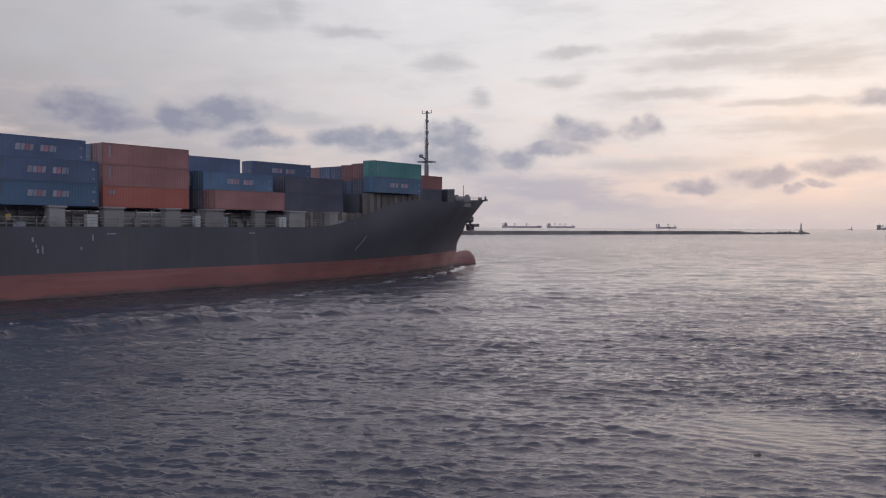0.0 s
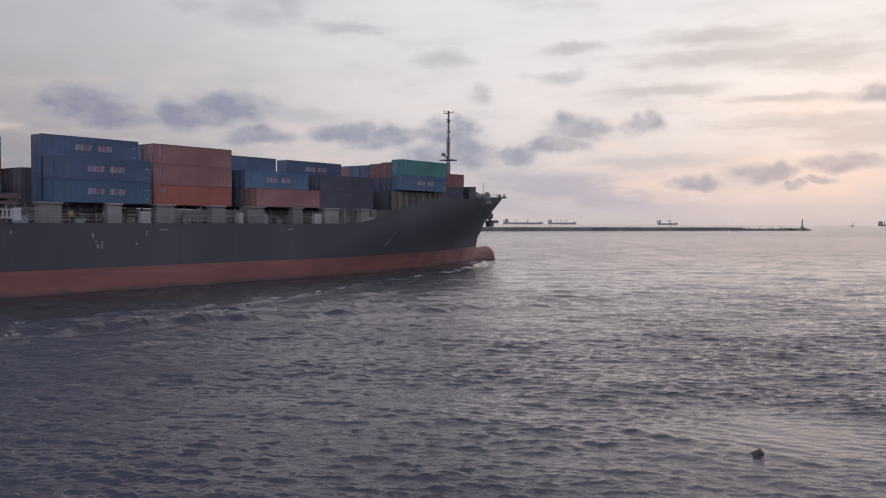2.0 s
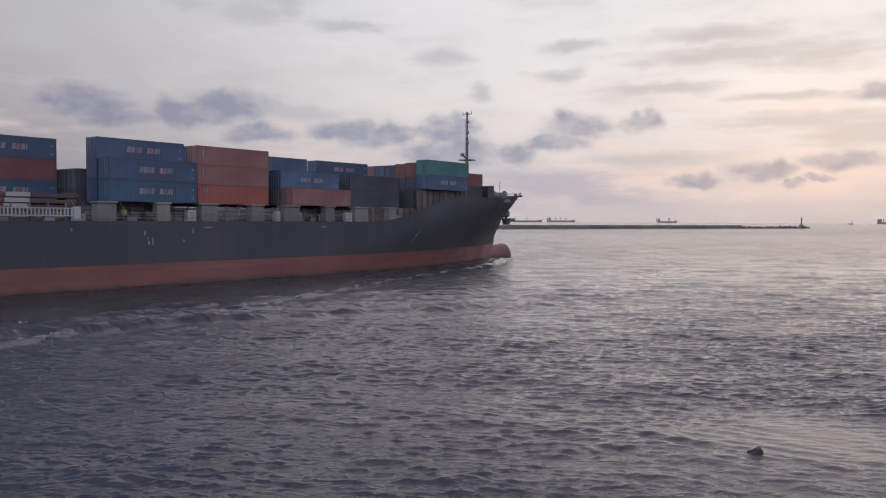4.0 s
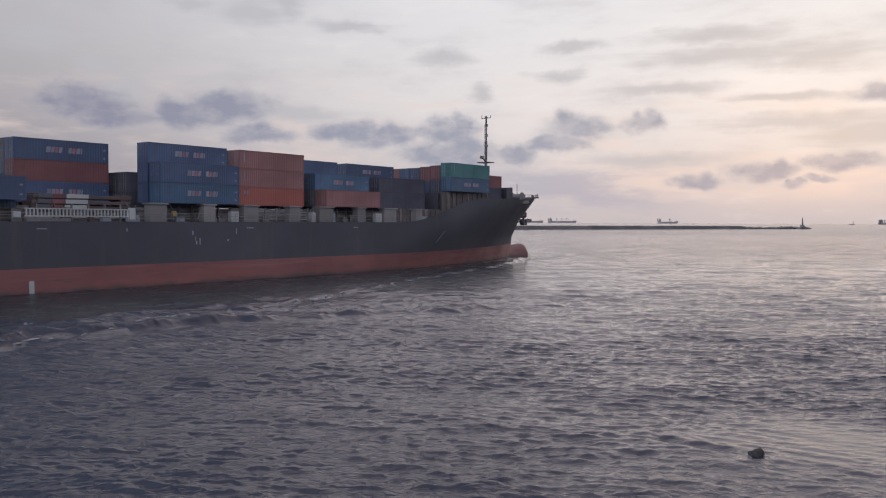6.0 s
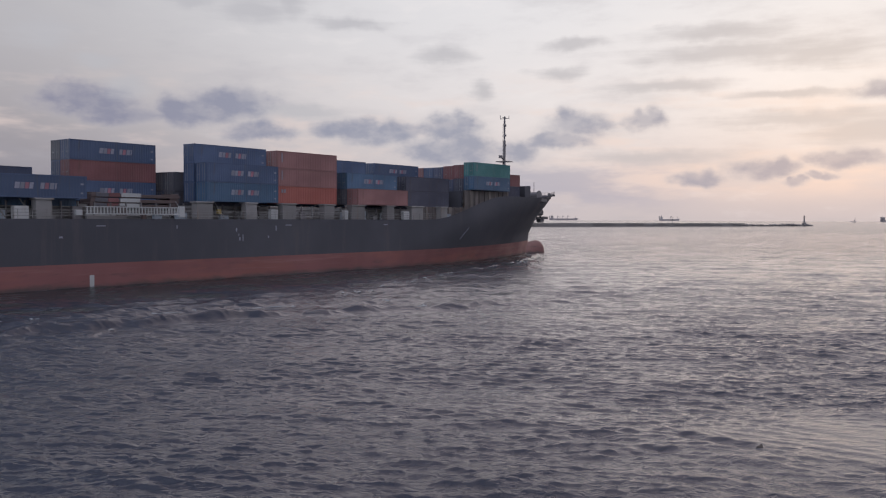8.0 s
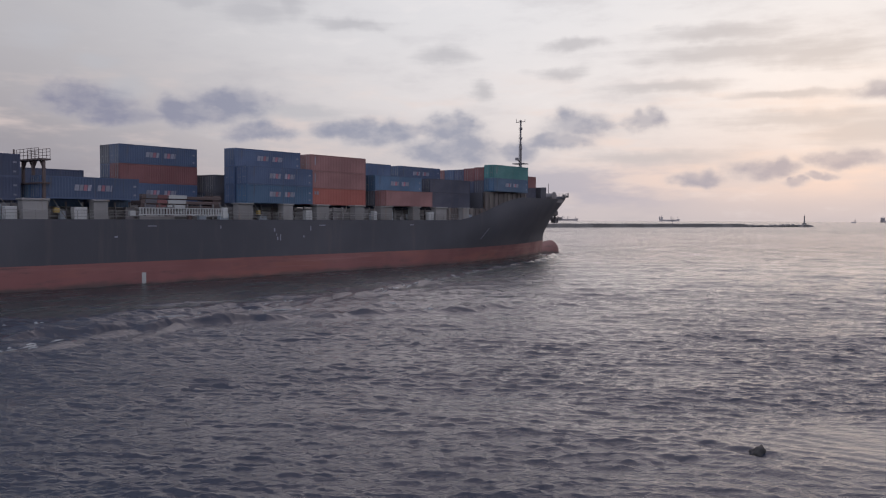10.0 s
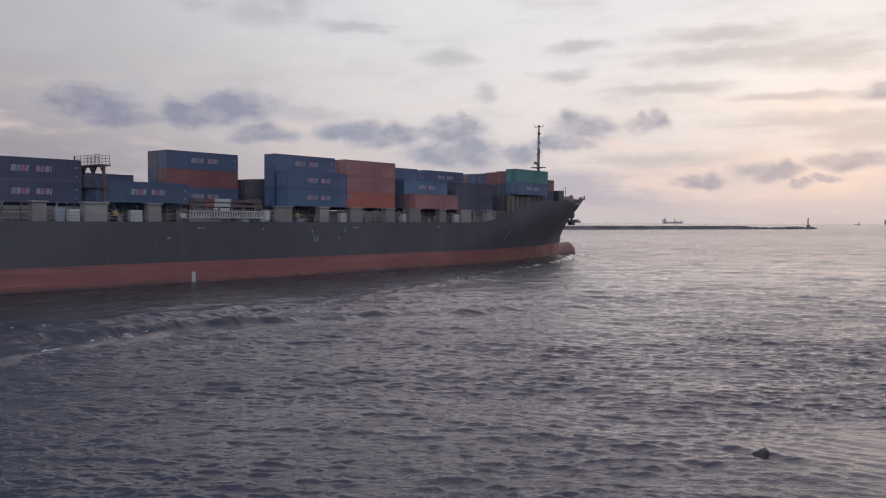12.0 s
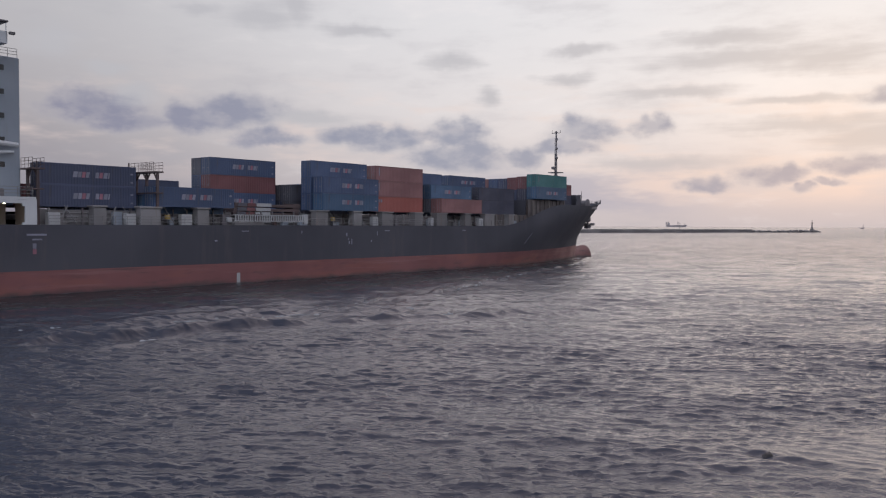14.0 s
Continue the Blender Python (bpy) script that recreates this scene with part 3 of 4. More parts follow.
def make_bow_gear(ship):
    # foremast
    bm = rods(((-12, 0, 12.5), (-12, 0, 21.0), 0.42), ((-12, 0, 21), (-12, 0, 26.5), 0.30), ((-12, 0, 26.5), (-12, 0, 32.2), 0.20), n=12)
    mast = part("foremast", bm, DARK_STEEL, ship, "tall dark steel foremast")
    part("mast_platform", boxes((-13.3, -10.8, -1.5, 1.5, 21.6, 21.8)), DARK_STEEL, mast)
    part("mast_brace", rods(((-13.6, -1.2, 18.5), (-13.4, -1.1, 21.6), 0.2), ((-13.6, -1.2, 20.6), (-12.1, 0, 20.6), 0.12), ((-15.3, -1.2, 22.6), (-13.0, -1.0, 21.7), 0.16)), DARK_STEEL, mast)
    part("horn", boxes((-15.7, -15.0, -1.6, -0.9, 22.3, 22.95), bevel=0.1), DARK_STEEL, mast)
    part("crosstree", rods(((-12, -1.3, 31.7), (-12, 1.3, 31.7), 0.07), ((-12.9, 0, 31.9), (-11.3, 0, 31.9), 0.07), ((-12, -1.2, 31.7), (-12, -1.2, 32.3), 0.06), ((-12, 1.2, 31.7), (-12, 1.2, 32.5), 0.06)), DARK_STEEL, mast)
    for z in (25.2, 27.5, 29.8):
        part("mast_light", boxes((-12.5, -11.95, -0.5, 0.0, z, z + 0.55), bevel=0.05), DARK_STEEL, mast)
    part("mast_ladder", rods(((-12.45, -0.25, 13), (-12.35, -0.2, 30.5), 0.03), ((-12.45, 0.25, 13), (-12.35, 0.2, 30.5), 0.03), *[((-12.4, -0.25, 13.5 + i * 0.6), (-12.4, 0.25, 13.5 + i * 0.6), 0.025) for i in range(28)], n=5), DARK_STEEL, mast)
    # jackstaff, rails, winches, breakwater
    part("jackstaff", rods(((1.0, 0, 12.8), (1.0, 0, 17.4), 0.07)), DARK_STEEL, ship)
    for a, b in (((2.0, 5.2), (5.6, 2.9)), ((5.6, 2.9), (8.6, 0.3))):
        for s in (-1, 1):
            part("bow_rail", rail(a[0], s * a[1], b[0], s * b[1], 14.0, 1.0, 1.0, 0.04), LIGHT_GREY, ship)
    for y in (-3.2, 3.2):
        bm = rods(((-4.0, y - 1.3, 14.0), (-4.0, y + 1.3, 14.0), 0.8), ((-4.0, y - 1.5, 14.0), (-4.0, y - 1.3, 14.0), 1.15), ((-4.0, y + 1.3, 14.0), (-4.0, y + 1.5, 14.0), 1.15), n=16)
        box(bm, -5.2, -2.8, y - 1.6, y + 1.6, 12.9, 13.5)
        part("windlass", bm, DARK_STEEL, ship)
    part("breakwater", boxes((-12.6, -12.3, -7.5, 7.5, 12.6, 15.9), (-14.6, -12.6, -7.5, -7.3, 12.6, 15.8), (-14.6, -12.6, 7.3, 7.5, 12.6, 15.8), bevel=0.05), HULL_BLACK, ship)
    # bower anchors, drawn up against either side of the stem
    for s in (-1, 1):
        y = s * 1.9
        bm = rods(((-1.2, s * 2.6, 10.4), (1.2, y, 8.7), 0.24), ((0.9, y - 0.95, 8.3), (0.9, y + 0.95, 8.3), 0.3))
        box(bm, 0.6, 3.0, y - 1.05, y - 0.65, 8.3, 9.0, bevel=0.12)
        box(bm, 0.6, 3.0, y + 0.65, y + 1.05, 8.3, 9.0, bevel=0.12)
        box(bm, 0.2, 1.7, y - 0.7, y + 0.7, 7.5, 8.5, bevel=0.2)
        part("anchor", bm, DARK_STEEL, ship, "dark anchor drawn up at the stem")
        part("anchor_bolster", boxes((-2.4, 0.9, s * 2.3 - 0.8, s * 2.3 + 0.8, 9.2, 10.8), bevel=0.4), DARK_STEEL, ship)
        part("bow_fairlead", boxes((5.2, 6.4, s * 2.6 - 0.25, s * 2.6 + 0.25, 14.0, 14.5), bevel=0.12), LIGHT_GREY, ship)
        part("bollard", rods(((0.2, s * 4.8, 13.2), (0.2, s * 4.8, 14.6), 0.28), n=12), DARK_STEEL, ship)
        part("bollard", rods(((1.2, s * 4.4, 13.2), (1.2, s * 4.4, 14.6), 0.28), n=12), DARK_STEEL, ship)


def make_hull_marks(ship):
    def on_side(x0, x1, z0, z1):
        b = max(breadth(x0, z0), breadth(x1, z1))
        return (x0, x1, -b - 0.03, -b + 0.02, z0, z1)
    part("draught_mark", boxes(on_side(-122.45, -121.9, 0.15, 1.65)), DULL_WHITE, ship, "pale vertical draught mark")
    part("load_line", boxes(on_side(-101.7, -101.5, 6.5, 7.0)), MARK_WHITE, ship)
    part("load_line", boxes(on_side(-101.3, -101.15, 5.9, 6.25)), MARK_WHITE, ship)
    part("load_line", boxes(on_side(-101.15, -100.95, 5.3, 5.75)), MARK_WHITE, ship)
    part("load_line", boxes(on_side(-100.6, -100.45, 5.2, 6.1)), MARK_WHITE, ship)
    for x0, x1 in ((-93.0, -91.8), (-121.6, -120.4), (-72.2, -71.2)):
        part("fairlead", boxes(on_side(x0, x1, 7.3, 7.45), bevel=0.02), MARK_WHITE, ship)
    part("name_bar", boxes(on_side(-150.6, -148.4, 6.97, 7.18)), MARK_WHITE, ship, "small white bar in place of lettering")
    part("name_bar", boxes(on_side(-150.0, -148.9, 6.45, 6.63)), MARK_WHITE, ship, "small white bar in place of lettering")
    part("pilot_mark", boxes(on_side(-149.95, -149.55, 5.5, 6.1)), MARK_WHITE, ship)
    part("pilot_mark", boxes(on_side(-149.95, -149.55, 4.9, 5.46)), MARK_PINK, ship)
    for x0, x1, z0, z1 in ((-96.2, -96.0, 5.6, 5.9), (-94.8, -94.65, 6.6, 7.3), (-110.9, -110.7, 7.0, 7.4), (-126, -125.6, 6.0, 6.2)):
        part("scupper", boxes(on_side(x0, x1, z0, z1)), MARK_WHITE, ship)
    b0, b1 = breadth(-50.7, 4.6), breadth(-48.6, 6.7)
    part("rope", rods(((-50.7, -b0 - 0.1, 4.6), (-48.6, -b1 - 0.1, 6.7), 0.06)), MARK_WHITE, ship, "white rope hanging down the side")


def make_house(ship):
    """The bridge house, white, with its windows, wing and open side passage below."""
    x1, x0, s = -149.6, -166.0, 13.6
    house = part("deckhouse", boxes((x0, x1, -s, s, 11.3, 27.2), bevel=0.12), HOUSE_BLUE, ship, "pale blue-grey deckhouse wall")
    part("lower_house", boxes((x0, x1 - 1.2, -12.4, 12.4, 8.1, 11.0)), BEIGE, ship, "beige inner wall behind the side opening")
    part("passage_bulkhead", boxes((-149.75, -149.55, -16.9, -12.4, 8.15, 11.0)), BEIGE, ship, "beige bulkhead at the end of the side passage")
    part("boat_deck", boxes((x0 - 6, x1 + 0.1, -BEAM + 0.02, BEAM - 0.02, 11.0, 11.3)), WHITE, ship)
    for y in (-1, 1):
        part("side_plate", boxes((-150.7, -149.4, y * 17.2, y * 16.95, 8.15, 11.0), (-166.0, -150.7, y * 17.2, y * 16.95, 10.55, 11.0), (-151.0, -150.7, y * 17.2, y * 16.95, 8.15, 8.45), (-151.0, -150.7, y * 17.2, y * 16.95, 10.25, 10.55), bevel=0.03), WHITE, ship)
        part("boat_deck_rail", rail(-166, y * 17.0, -149.8, y * 17.0, 11.3), LIGHT_GREY, ship)
        part("upper_rail", rail(-160, y * 13.4, -149.8, y * 13.4, 27.2, 1.0, 1.0), LIGHT_GREY, house)
    part("boat_deck_gear", boxes((-154.5, -153.6, -16.2, -15.4, 11.3, 12.6), (-153.0, -152.5, -16.3, -15.8, 11.3, 12.2), bevel=0.1), DARK_STEEL, ship)
    for z in (15.0, 17.8, 20.5, 23.2, 25.9):
        for x in (-151.6, -154.8, -158.0, -161.2):
            w = part("window", boxes((x - 0.27, x + 0.27, -s - 0.03, -s + 0.02, z - 0.3, z + 0.3), bevel=0.02), GLASS, house)
            for o in (-0.31, 0.31):
                part("window_frame", boxes((x + o - 0.04, x + o + 0.04, -s - 0.05, -s + 0.02, z - 0.36, z + 0.36)), HOUSE_BLUE, w)
            part("window_sill", boxes((x - 0.35, x + 0.35, -s - 0.07, -s + 0.02, z - 0.42, z - 0.36)), HOUSE_BLUE, w)
        for i in range(8):
            y = -10.5 + 3 * i
            part("window", boxes((x1 - 0.02, x1 + 0.03, y - 0.4, y + 0.4, z - 0.42, z + 0.42)), GLASS, house)
    # bridge and its wing
    part("bridge", boxes((-160.5, -152.6, -9.5, 9.5, 27.2, 30.4), bevel=0.1), WHITE, ship)
    part("bridge_windows", boxes((-152.6, -152.55, -9.2, 9.2, 28.6, 29.7)), GLASS, ship)
    wing = part("bridge_wing", boxes((-156.5, -152.4, -17.2, -9.5, 27.9, 28.1), (-152.55, -152.4, -17.2, -9.5, 28.1, 29.2), (-156.5, -152.4, -17.2, -17.05, 28.1, 29.2), (-156.5, -152.4, 9.5, 17.2, 27.9, 28.1), (-152.55, -152.4, 9.5, 17.2, 28.1, 29.2)), WHITE, ship)
    part("wing_brace", rods(((-153.2, -16.4, 27.9), (-153.2, -13.7, 25.4), 0.16), ((-155.5, -16.4, 27.9), (-155.5, -13.7, 25.4), 0.16)), DARK_STEEL, wing)
    part("wing_canopy", boxes((-155.8, -152.3, -17.3, -14.8, 30.2, 30.4), bevel=0.04), DARK_STEEL, wing)
    part("canopy_post", rods(((-152.5, -17.1, 29.2), (-152.5, -17.1, 30.2), 0.05), ((-155.6, -17.1, 29.2), (-155.6, -17.1, 30.2), 0.05), ((-152.5, -15, 29.2), (-152.5, -15, 30.2), 0.05)), WHITE, wing)
    part("wing_lamp", boxes((-152.1, -151.5, -17.1, -16.7, 29.0, 29.3), bevel=0.04), DARK_STEEL, wing)
    part("deck_lamp", boxes((-152.0, -151.8, -14.8, -14.6, 10.5, 10.68), bevel=0.03), LAMP, ship, "small lit passage lamp")
    # ventilation bracket on the house side
    part("stowed_derrick", rods(((-155.5, -14.3, 17.6), (-150.2, -14.3, 17.2), 0.28), ((-155.5, -14.2, 16.1), (-150.6, -14.2, 16.4), 0.18)), WHITE, ship)


# ---- the boxes on board ----
BAYS = {"e": -147.4, "d": -134.3, "c": -119.0, "a": -105.6, "r": -91.3, "b": -77.1, "f": -62.6, "g": -45.9, "h": -27.0}
BASE, FORE_BASE = 10.55, 13.9
LONG, WIDE, TALL = 12.19, 2.44, 2.59
SHAPES = {}
CORNERS = [(x, y, z) for x in (-0.01, LONG - 0.19) for y in (-0.01, WIDE - 0.17) for z in (-0.005, TALL - 0.125)]


def corrugated():
    """One long wall: a trapezoid-ribbed sheet along x, facing -y, with a backing."""
    bm = bmesh.new()
    n, x0, x1, z0, z1 = 34, 0.14, LONG - 0.14, 0.17, TALL - 0.12
    pts = []
    for i in range(n):
        a, w = x0 + i * (x1 - x0) / n, (x1 - x0) / n
        pts += [(a, 0.036), (a + w * 0.38, 0.036), (a + w * 0.5, 0.014), (a + w * 0.88, 0.014)]
    pts.append((x1, 0.036))
    low = [bm.verts.new((x, y, z0)) for x, y in pts]
    high = [bm.verts.new((x, y, z1)) for x, y in pts]
    for i in range(len(pts) - 1):
        bm.faces.new((low[i], low[i + 1], high[i + 1], high[i]))
    return bm


def box_shapes(colour):
    if colour in SHAPES:
        return SHAPES[colour]
    mat = PAINT[colour]
    s = {}
    bm = boxes((0, LONG, 0, 0.1, 0, 0.17), (0, LONG, WIDE - 0.1, WIDE, 0, 0.17), (0, LONG, 0, 0.08, TALL - 0.12, TALL), (0, LONG, WIDE - 0.08, WIDE, TALL - 0.12, TALL),
               (0, 0.14, 0, 0.14, 0, TALL), (0, 0.14, WIDE - 0.14, WIDE, 0, TALL), (LONG - 0.14, LONG, 0, 0.14, 0, TALL), (LONG - 0.14, LONG, WIDE - 0.14, WIDE, 0, TALL),
               (0, 0.12, 0, WIDE, 0, 0.17), (0, 0.12, 0, WIDE, TALL - 0.12, TALL), (LONG - 0.12, LONG, 0, WIDE, 0, 0.17), (LONG - 0.12, LONG, 0, WIDE, TALL - 0.12, TALL))
    s["frame"] = finish("frame", bm, mat)
    s["side_wall"] = finish("side_wall", corrugated(), mat)
    bm = corrugated()
    for v in bm.verts:
        v.co.y = WIDE - v.co.y
    s["far_wall"] = finish("side_wall", bm, mat)
    s["roof"] = finish("roof", boxes((0.1, LONG - 0.1, 0.06, WIDE - 0.06, TALL - 0.06, TALL - 0.02), (0.1, LONG - 0.1, 0.06, WIDE - 0.06, 0.1, 0.14)), mat)
    s["front_wall"] = finish("front_wall", boxes((LONG - 0.08, LONG - 0.05, 0.1, WIDE - 0.1, 0.1, TALL - 0.1), *[(LONG - 0.05, LONG - 0.02, 0.2 + i * 0.26, 0.33 + i * 0.26, 0.17, TALL - 0.12) for i in range(8)]), mat)
    s["door"] = finish("door", boxes((0.02, 0.07, 0.15, WIDE / 2 - 0.01, 0.18, TALL - 0.13), (0.0, 0.03, 0.2, WIDE / 2 - 0.06, 0.5, 0.62), (0.0, 0.03, 0.2, WIDE / 2 - 0.06, 1.5, 1.62)), mat)
    bm = rods(*[((-0.02, 0.42 + o, 0.15), (-0.02, 0.42 + o, TALL - 0.1), 0.022) for o in (0.0, 0.5)], n=6)
    box(bm, -0.04, 0.0, 0.40, 0.62, 1.0, 1.06)
    box(bm, -0.04, 0.0, 0.70, 0.92, 1.0, 1.06)
    s["lock_rod"] = finish("lock_rod", bm, GALVANISED)
    s["corner_casting"] = finish("corner_casting", boxes((0, 0.2, 0, 0.18, 0, 0.13), bevel=0.015), mat)
    SHAPES[colour] = s
    return s


LETTERS = ((3.95, 0.52, 0), (4.55, 0.42, 0), (5.05, 0.42, 1), (5.55, 0.40, 0), (6.75, 0.42, 0), (7.25, 0.42, 1), (7.80, 0.48, 0), (8.38, 0.18, 0))   # start, width, red or white


def slanted(name, x, wide, z0, z1, mat):
    """A plain slanting block on the long wall, where the owner's name stands."""
    key = (name, x, z0)
    if key not in SHAPES:
        bm = boxes((x, x + wide, -0.012, 0.03, z0, z1))
        for v in bm.verts:
            v.co.x += 0.16 * (v.co.z - z0)
        SHAPES[key] = finish(name, bm, mat)
    return SHAPES[key]


def block(name, x, wide, z0, z1, mat):
    """A plain painted block on the long wall, shared by all boxes that bear it."""
    key = (name, x, z0)
    if key not in SHAPES:
        SHAPES[key] = finish(name, boxes((x, x + wide, -0.012, 0.03, z0, z1)), mat)
    return SHAPES[key]


WORDS = {"navy": "navy blue corrugated shipping container", "steel_blue": "steel blue corrugated shipping container", "brown": "brown-red corrugated shipping container",
         "orange": "orange-red corrugated shipping container", "dark_red": "dark red corrugated shipping container", "green": "sea green corrugated shipping container",
         "charcoal": "dark grey corrugated shipping container", "dark_navy": "dark navy corrugated shipping container", "slate": "slate blue-grey corrugated shipping container", "black": "blue-black corrugated shipping container"}


def container(colour, x, row, z, mark=""):
    s = box_shapes(colour)
    ob = tagged(empty("shipping_container"), WORDS[colour] + " stacked on the ship's deck", "container", "deck containers")
    for name in ("frame", "side_wall", "far_wall", "roof", "front_wall"):
        part("side_wall" if name == "far_wall" else name, s[name], None, ob)
    for cx, cy, cz in CORNERS:
        part("corner_casting", s["corner_casting"], None, ob).location = (cx, cy, cz)
    for y, flip in ((0, 1), (WIDE, -1)):
        d = part("door", s["door"], None, ob)
        d.location.y, d.scale.y = y, flip
        part("lock_rod", s["lock_rod"], None, d, "galvanised lock rods")
    if mark == "name":
        for x0, wide, red in LETTERS:
            part("letter_block", slanted("letter_block", x0, wide, 0.98, 1.68, MARK_PINK if red else MARK_WHITE), None, ob)
        part("size_mark", block("size_mark", LONG - 0.75, 0.35, 1.55, 1.75, MARK_WHITE), None, ob)
        part("size_mark", block("size_mark", LONG - 0.75, 0.3, 0.5, 0.7, MARK_WHITE), None, ob)
    elif mark == "strip":
        part("number_strip", block("number_strip", 0.85, 0.17, 0.9, 2.3, MARK_WHITE), None, ob)
    elif mark == "number":
        for x0 in (0.8, 1.3):
            part("number_block", block("number_block", x0, 0.35, 1.6, 2.1, MARK_WHITE), None, ob)
    elif mark == "placard":
        part("placard", boxes((-0.10, -0.06, 0.2, 0.62, 0.6, 1.9)), DULL_WHITE, ob, "white placard on the door")
    return afloat(ob, pose(x, row * 2.5 - WIDE / 2, z))


def load():
    rng = random.Random(11)
    dull = ("navy", "navy", "charcoal", "dark_red", "steel_blue", "brown", "navy")

    def stack(bay, row, colours, marks="", base=None):
        z0 = base if base is not None else (FORE_BASE if BAYS[bay] > -50 else BASE)
        for i, c in enumerate(colours):
            m = {"n": "name", "s": "strip", "u": "number", "p": "placard"}.get(marks[i:i + 1], "")
            container(c, BAYS[bay], row, z0 + i * (TALL + 0.02), m)

    def fill(bay, rows, high, base=None):
        for row in rows:
            stack(bay, row, [rng.choice(dull) for _ in range(high)], base=base)

    stack("e", -4.9, ["dark_navy", "dark_navy"], "nn", base=10.35)
    fill("e", range(-3, 6), 1)
    stack("d", -6, ["navy"], "n")
    fill("d", (-5, -4, -3, -2), 1, 9.5)
    for i in range(6):
        stack("d", i - 0.6, [rng.choice(("slate", "dark_navy", "navy")), "dark_navy" if i == 0 else "slate"], base=9.5)
    stack("c", -2, ["navy", "dark_red", "navy"], "n-n")
    stack("c", -1, ["charcoal", "navy", "charcoal"])
    fill("c", range(0, 6), 1, 9.5)
    stack("a", -6, ["steel_blue", "navy"], "nn")
    stack("a", -4.9, ["navy", "navy", "navy"], "--n")
    for row in range(-3, 6):
        stack("a", row, [rng.choice(("dark_navy", "slate", "charcoal")) for _ in range(2)], base=9.5)
    stack("r", -4.9, ["orange", "brown", "brown"], "uss")
    fill("r", (-3.85, -2.8), 3)
    fill("r", range(-1, 7), 2)
    stack("b", -6, ["brown"])
    stack("b", -5, ["charcoal", "steel_blue"], "-n")
    stack("b", -4, ["navy", "navy"], "-p")
    stack("b", -3, ["navy", "navy"])
    stack("b", -2, ["navy", "charcoal", "navy"])
    fill("b", range(-1, 7), 2)
    stack("f", -5, ["black", "black"])
    stack("f", -4, ["black", "dark_navy"], "-n")
    stack("f", -3, ["dark_navy", "navy"])
    stack("f", -2, ["navy", "navy", "navy"], "--n")
    fill("f", range(-1, 7), 2)
    stack("g", -6, ["steel_blue", "green"], "ns")
    stack("g", -5, ["black", "dark_red"], base=13.5)
    stack("g", -4, ["dark_navy", "dark_red"], base=13.35)
    stack("g", -3, ["dark_navy", "dark_navy"], base=13.2)
    for row in range(-2, 6):
        stack("g", row, [rng.choice(dull), rng.choice(dull)], base=13.2)
    stack("h", -2, ["black", "dark_red"], base=13.05)
    for row in range(-1, 3):
        stack("h", row, [rng.choice(dull), rng.choice(dull)], base=13.1)


afloat(make_ship())
load()


# ---- folded flat racks and boards on an empty bay ----
def flat_rack(x, y, z):
    ob = tagged(empty("flat_rack"), "folded brown flat rack with white and red boards", "flat rack", "folded flat racks")
    part("base", boxes((0, 12.19, 0, 2.44, 0, 0.42), bevel=0.04), BROWN_STEEL, ob)
    for x0 in (0.1, 10.9):
        part("folded_end", boxes((x0, x0 + 1.2, 0.1, 2.34, 0.42, 0.62), bevel=0.03), BROWN_STEEL, ob)
    for x0, x1, mat in ((0.6, 2.2, PAINT["charcoal"]), (2.3, 3.7, PAINT["dark_red"]), (3.9, 6.6, DULL_WHITE)):
        part("board", boxes((x0, x1, -0.04, 0.06, 0.08, 0.56), bevel=0.015), mat, ob)
    return afloat(ob, pose(x, y, z))


for i in range(3):
    flat_rack(-120.6 + 0.15 * i, -13.9 + 0.05 * i, 9.55 + 0.64 * i)


# ---- lashing towers between the bays ----
def lashing_tower(x, top, posts):
    ob = tagged(empty("lashing_tower"), "brown steel lashing tower with a railed top platform", "lashing tower")
    ends = []
    for i in range(posts):
        y = -16.3 + i * 2.5
        ends.append(y)
        part("post", boxes((x - 0.15, x + 0.15, y - 0.16, y + 0.16, 8.1, top - 0.1), bevel=0.03), BROWN_STEEL, ob)
        if i < posts - 1:
            part("knee", rods(((x, y, top - 1.1), (x, y + 0.8, top - 0.1), 0.1)), BROWN_STEEL, ob)
            part("knee", rods(((x, y + 2.5, top - 1.1), (x, y + 1.7, top - 0.1), 0.1)), BROWN_STEEL, ob)
    y0, y1 = ends[0] - 0.3, ends[-1] + 0.3
    part("platform", boxes((x - 0.7, x + 0.7, y0, y1, top - 0.1, top + 0.08)), BROWN_STEEL, ob)
    part("lower_platform", boxes((x - 0.6, x + 0.6, y0, y1, 12.2, 12.35)), BROWN_STEEL, ob)
    for o in (-0.65, 0.65):
        part("rail", rail(x + o, y0 + 0.1, x + o, y1 - 0.1, top + 0.08, 1.15, 0.9, 0.03), BROWN_STEEL, ob)
    part("aerial", rods(((x - 0.9, y1, top - 1.5), (x - 0.9, y1, top + 1.3), 0.1)), BROWN_STEEL, ob)
    return afloat(ob)


lashing_tower(-133.9, 14.95, 3)
lashing_tower(-148.9, 14.6, 2)


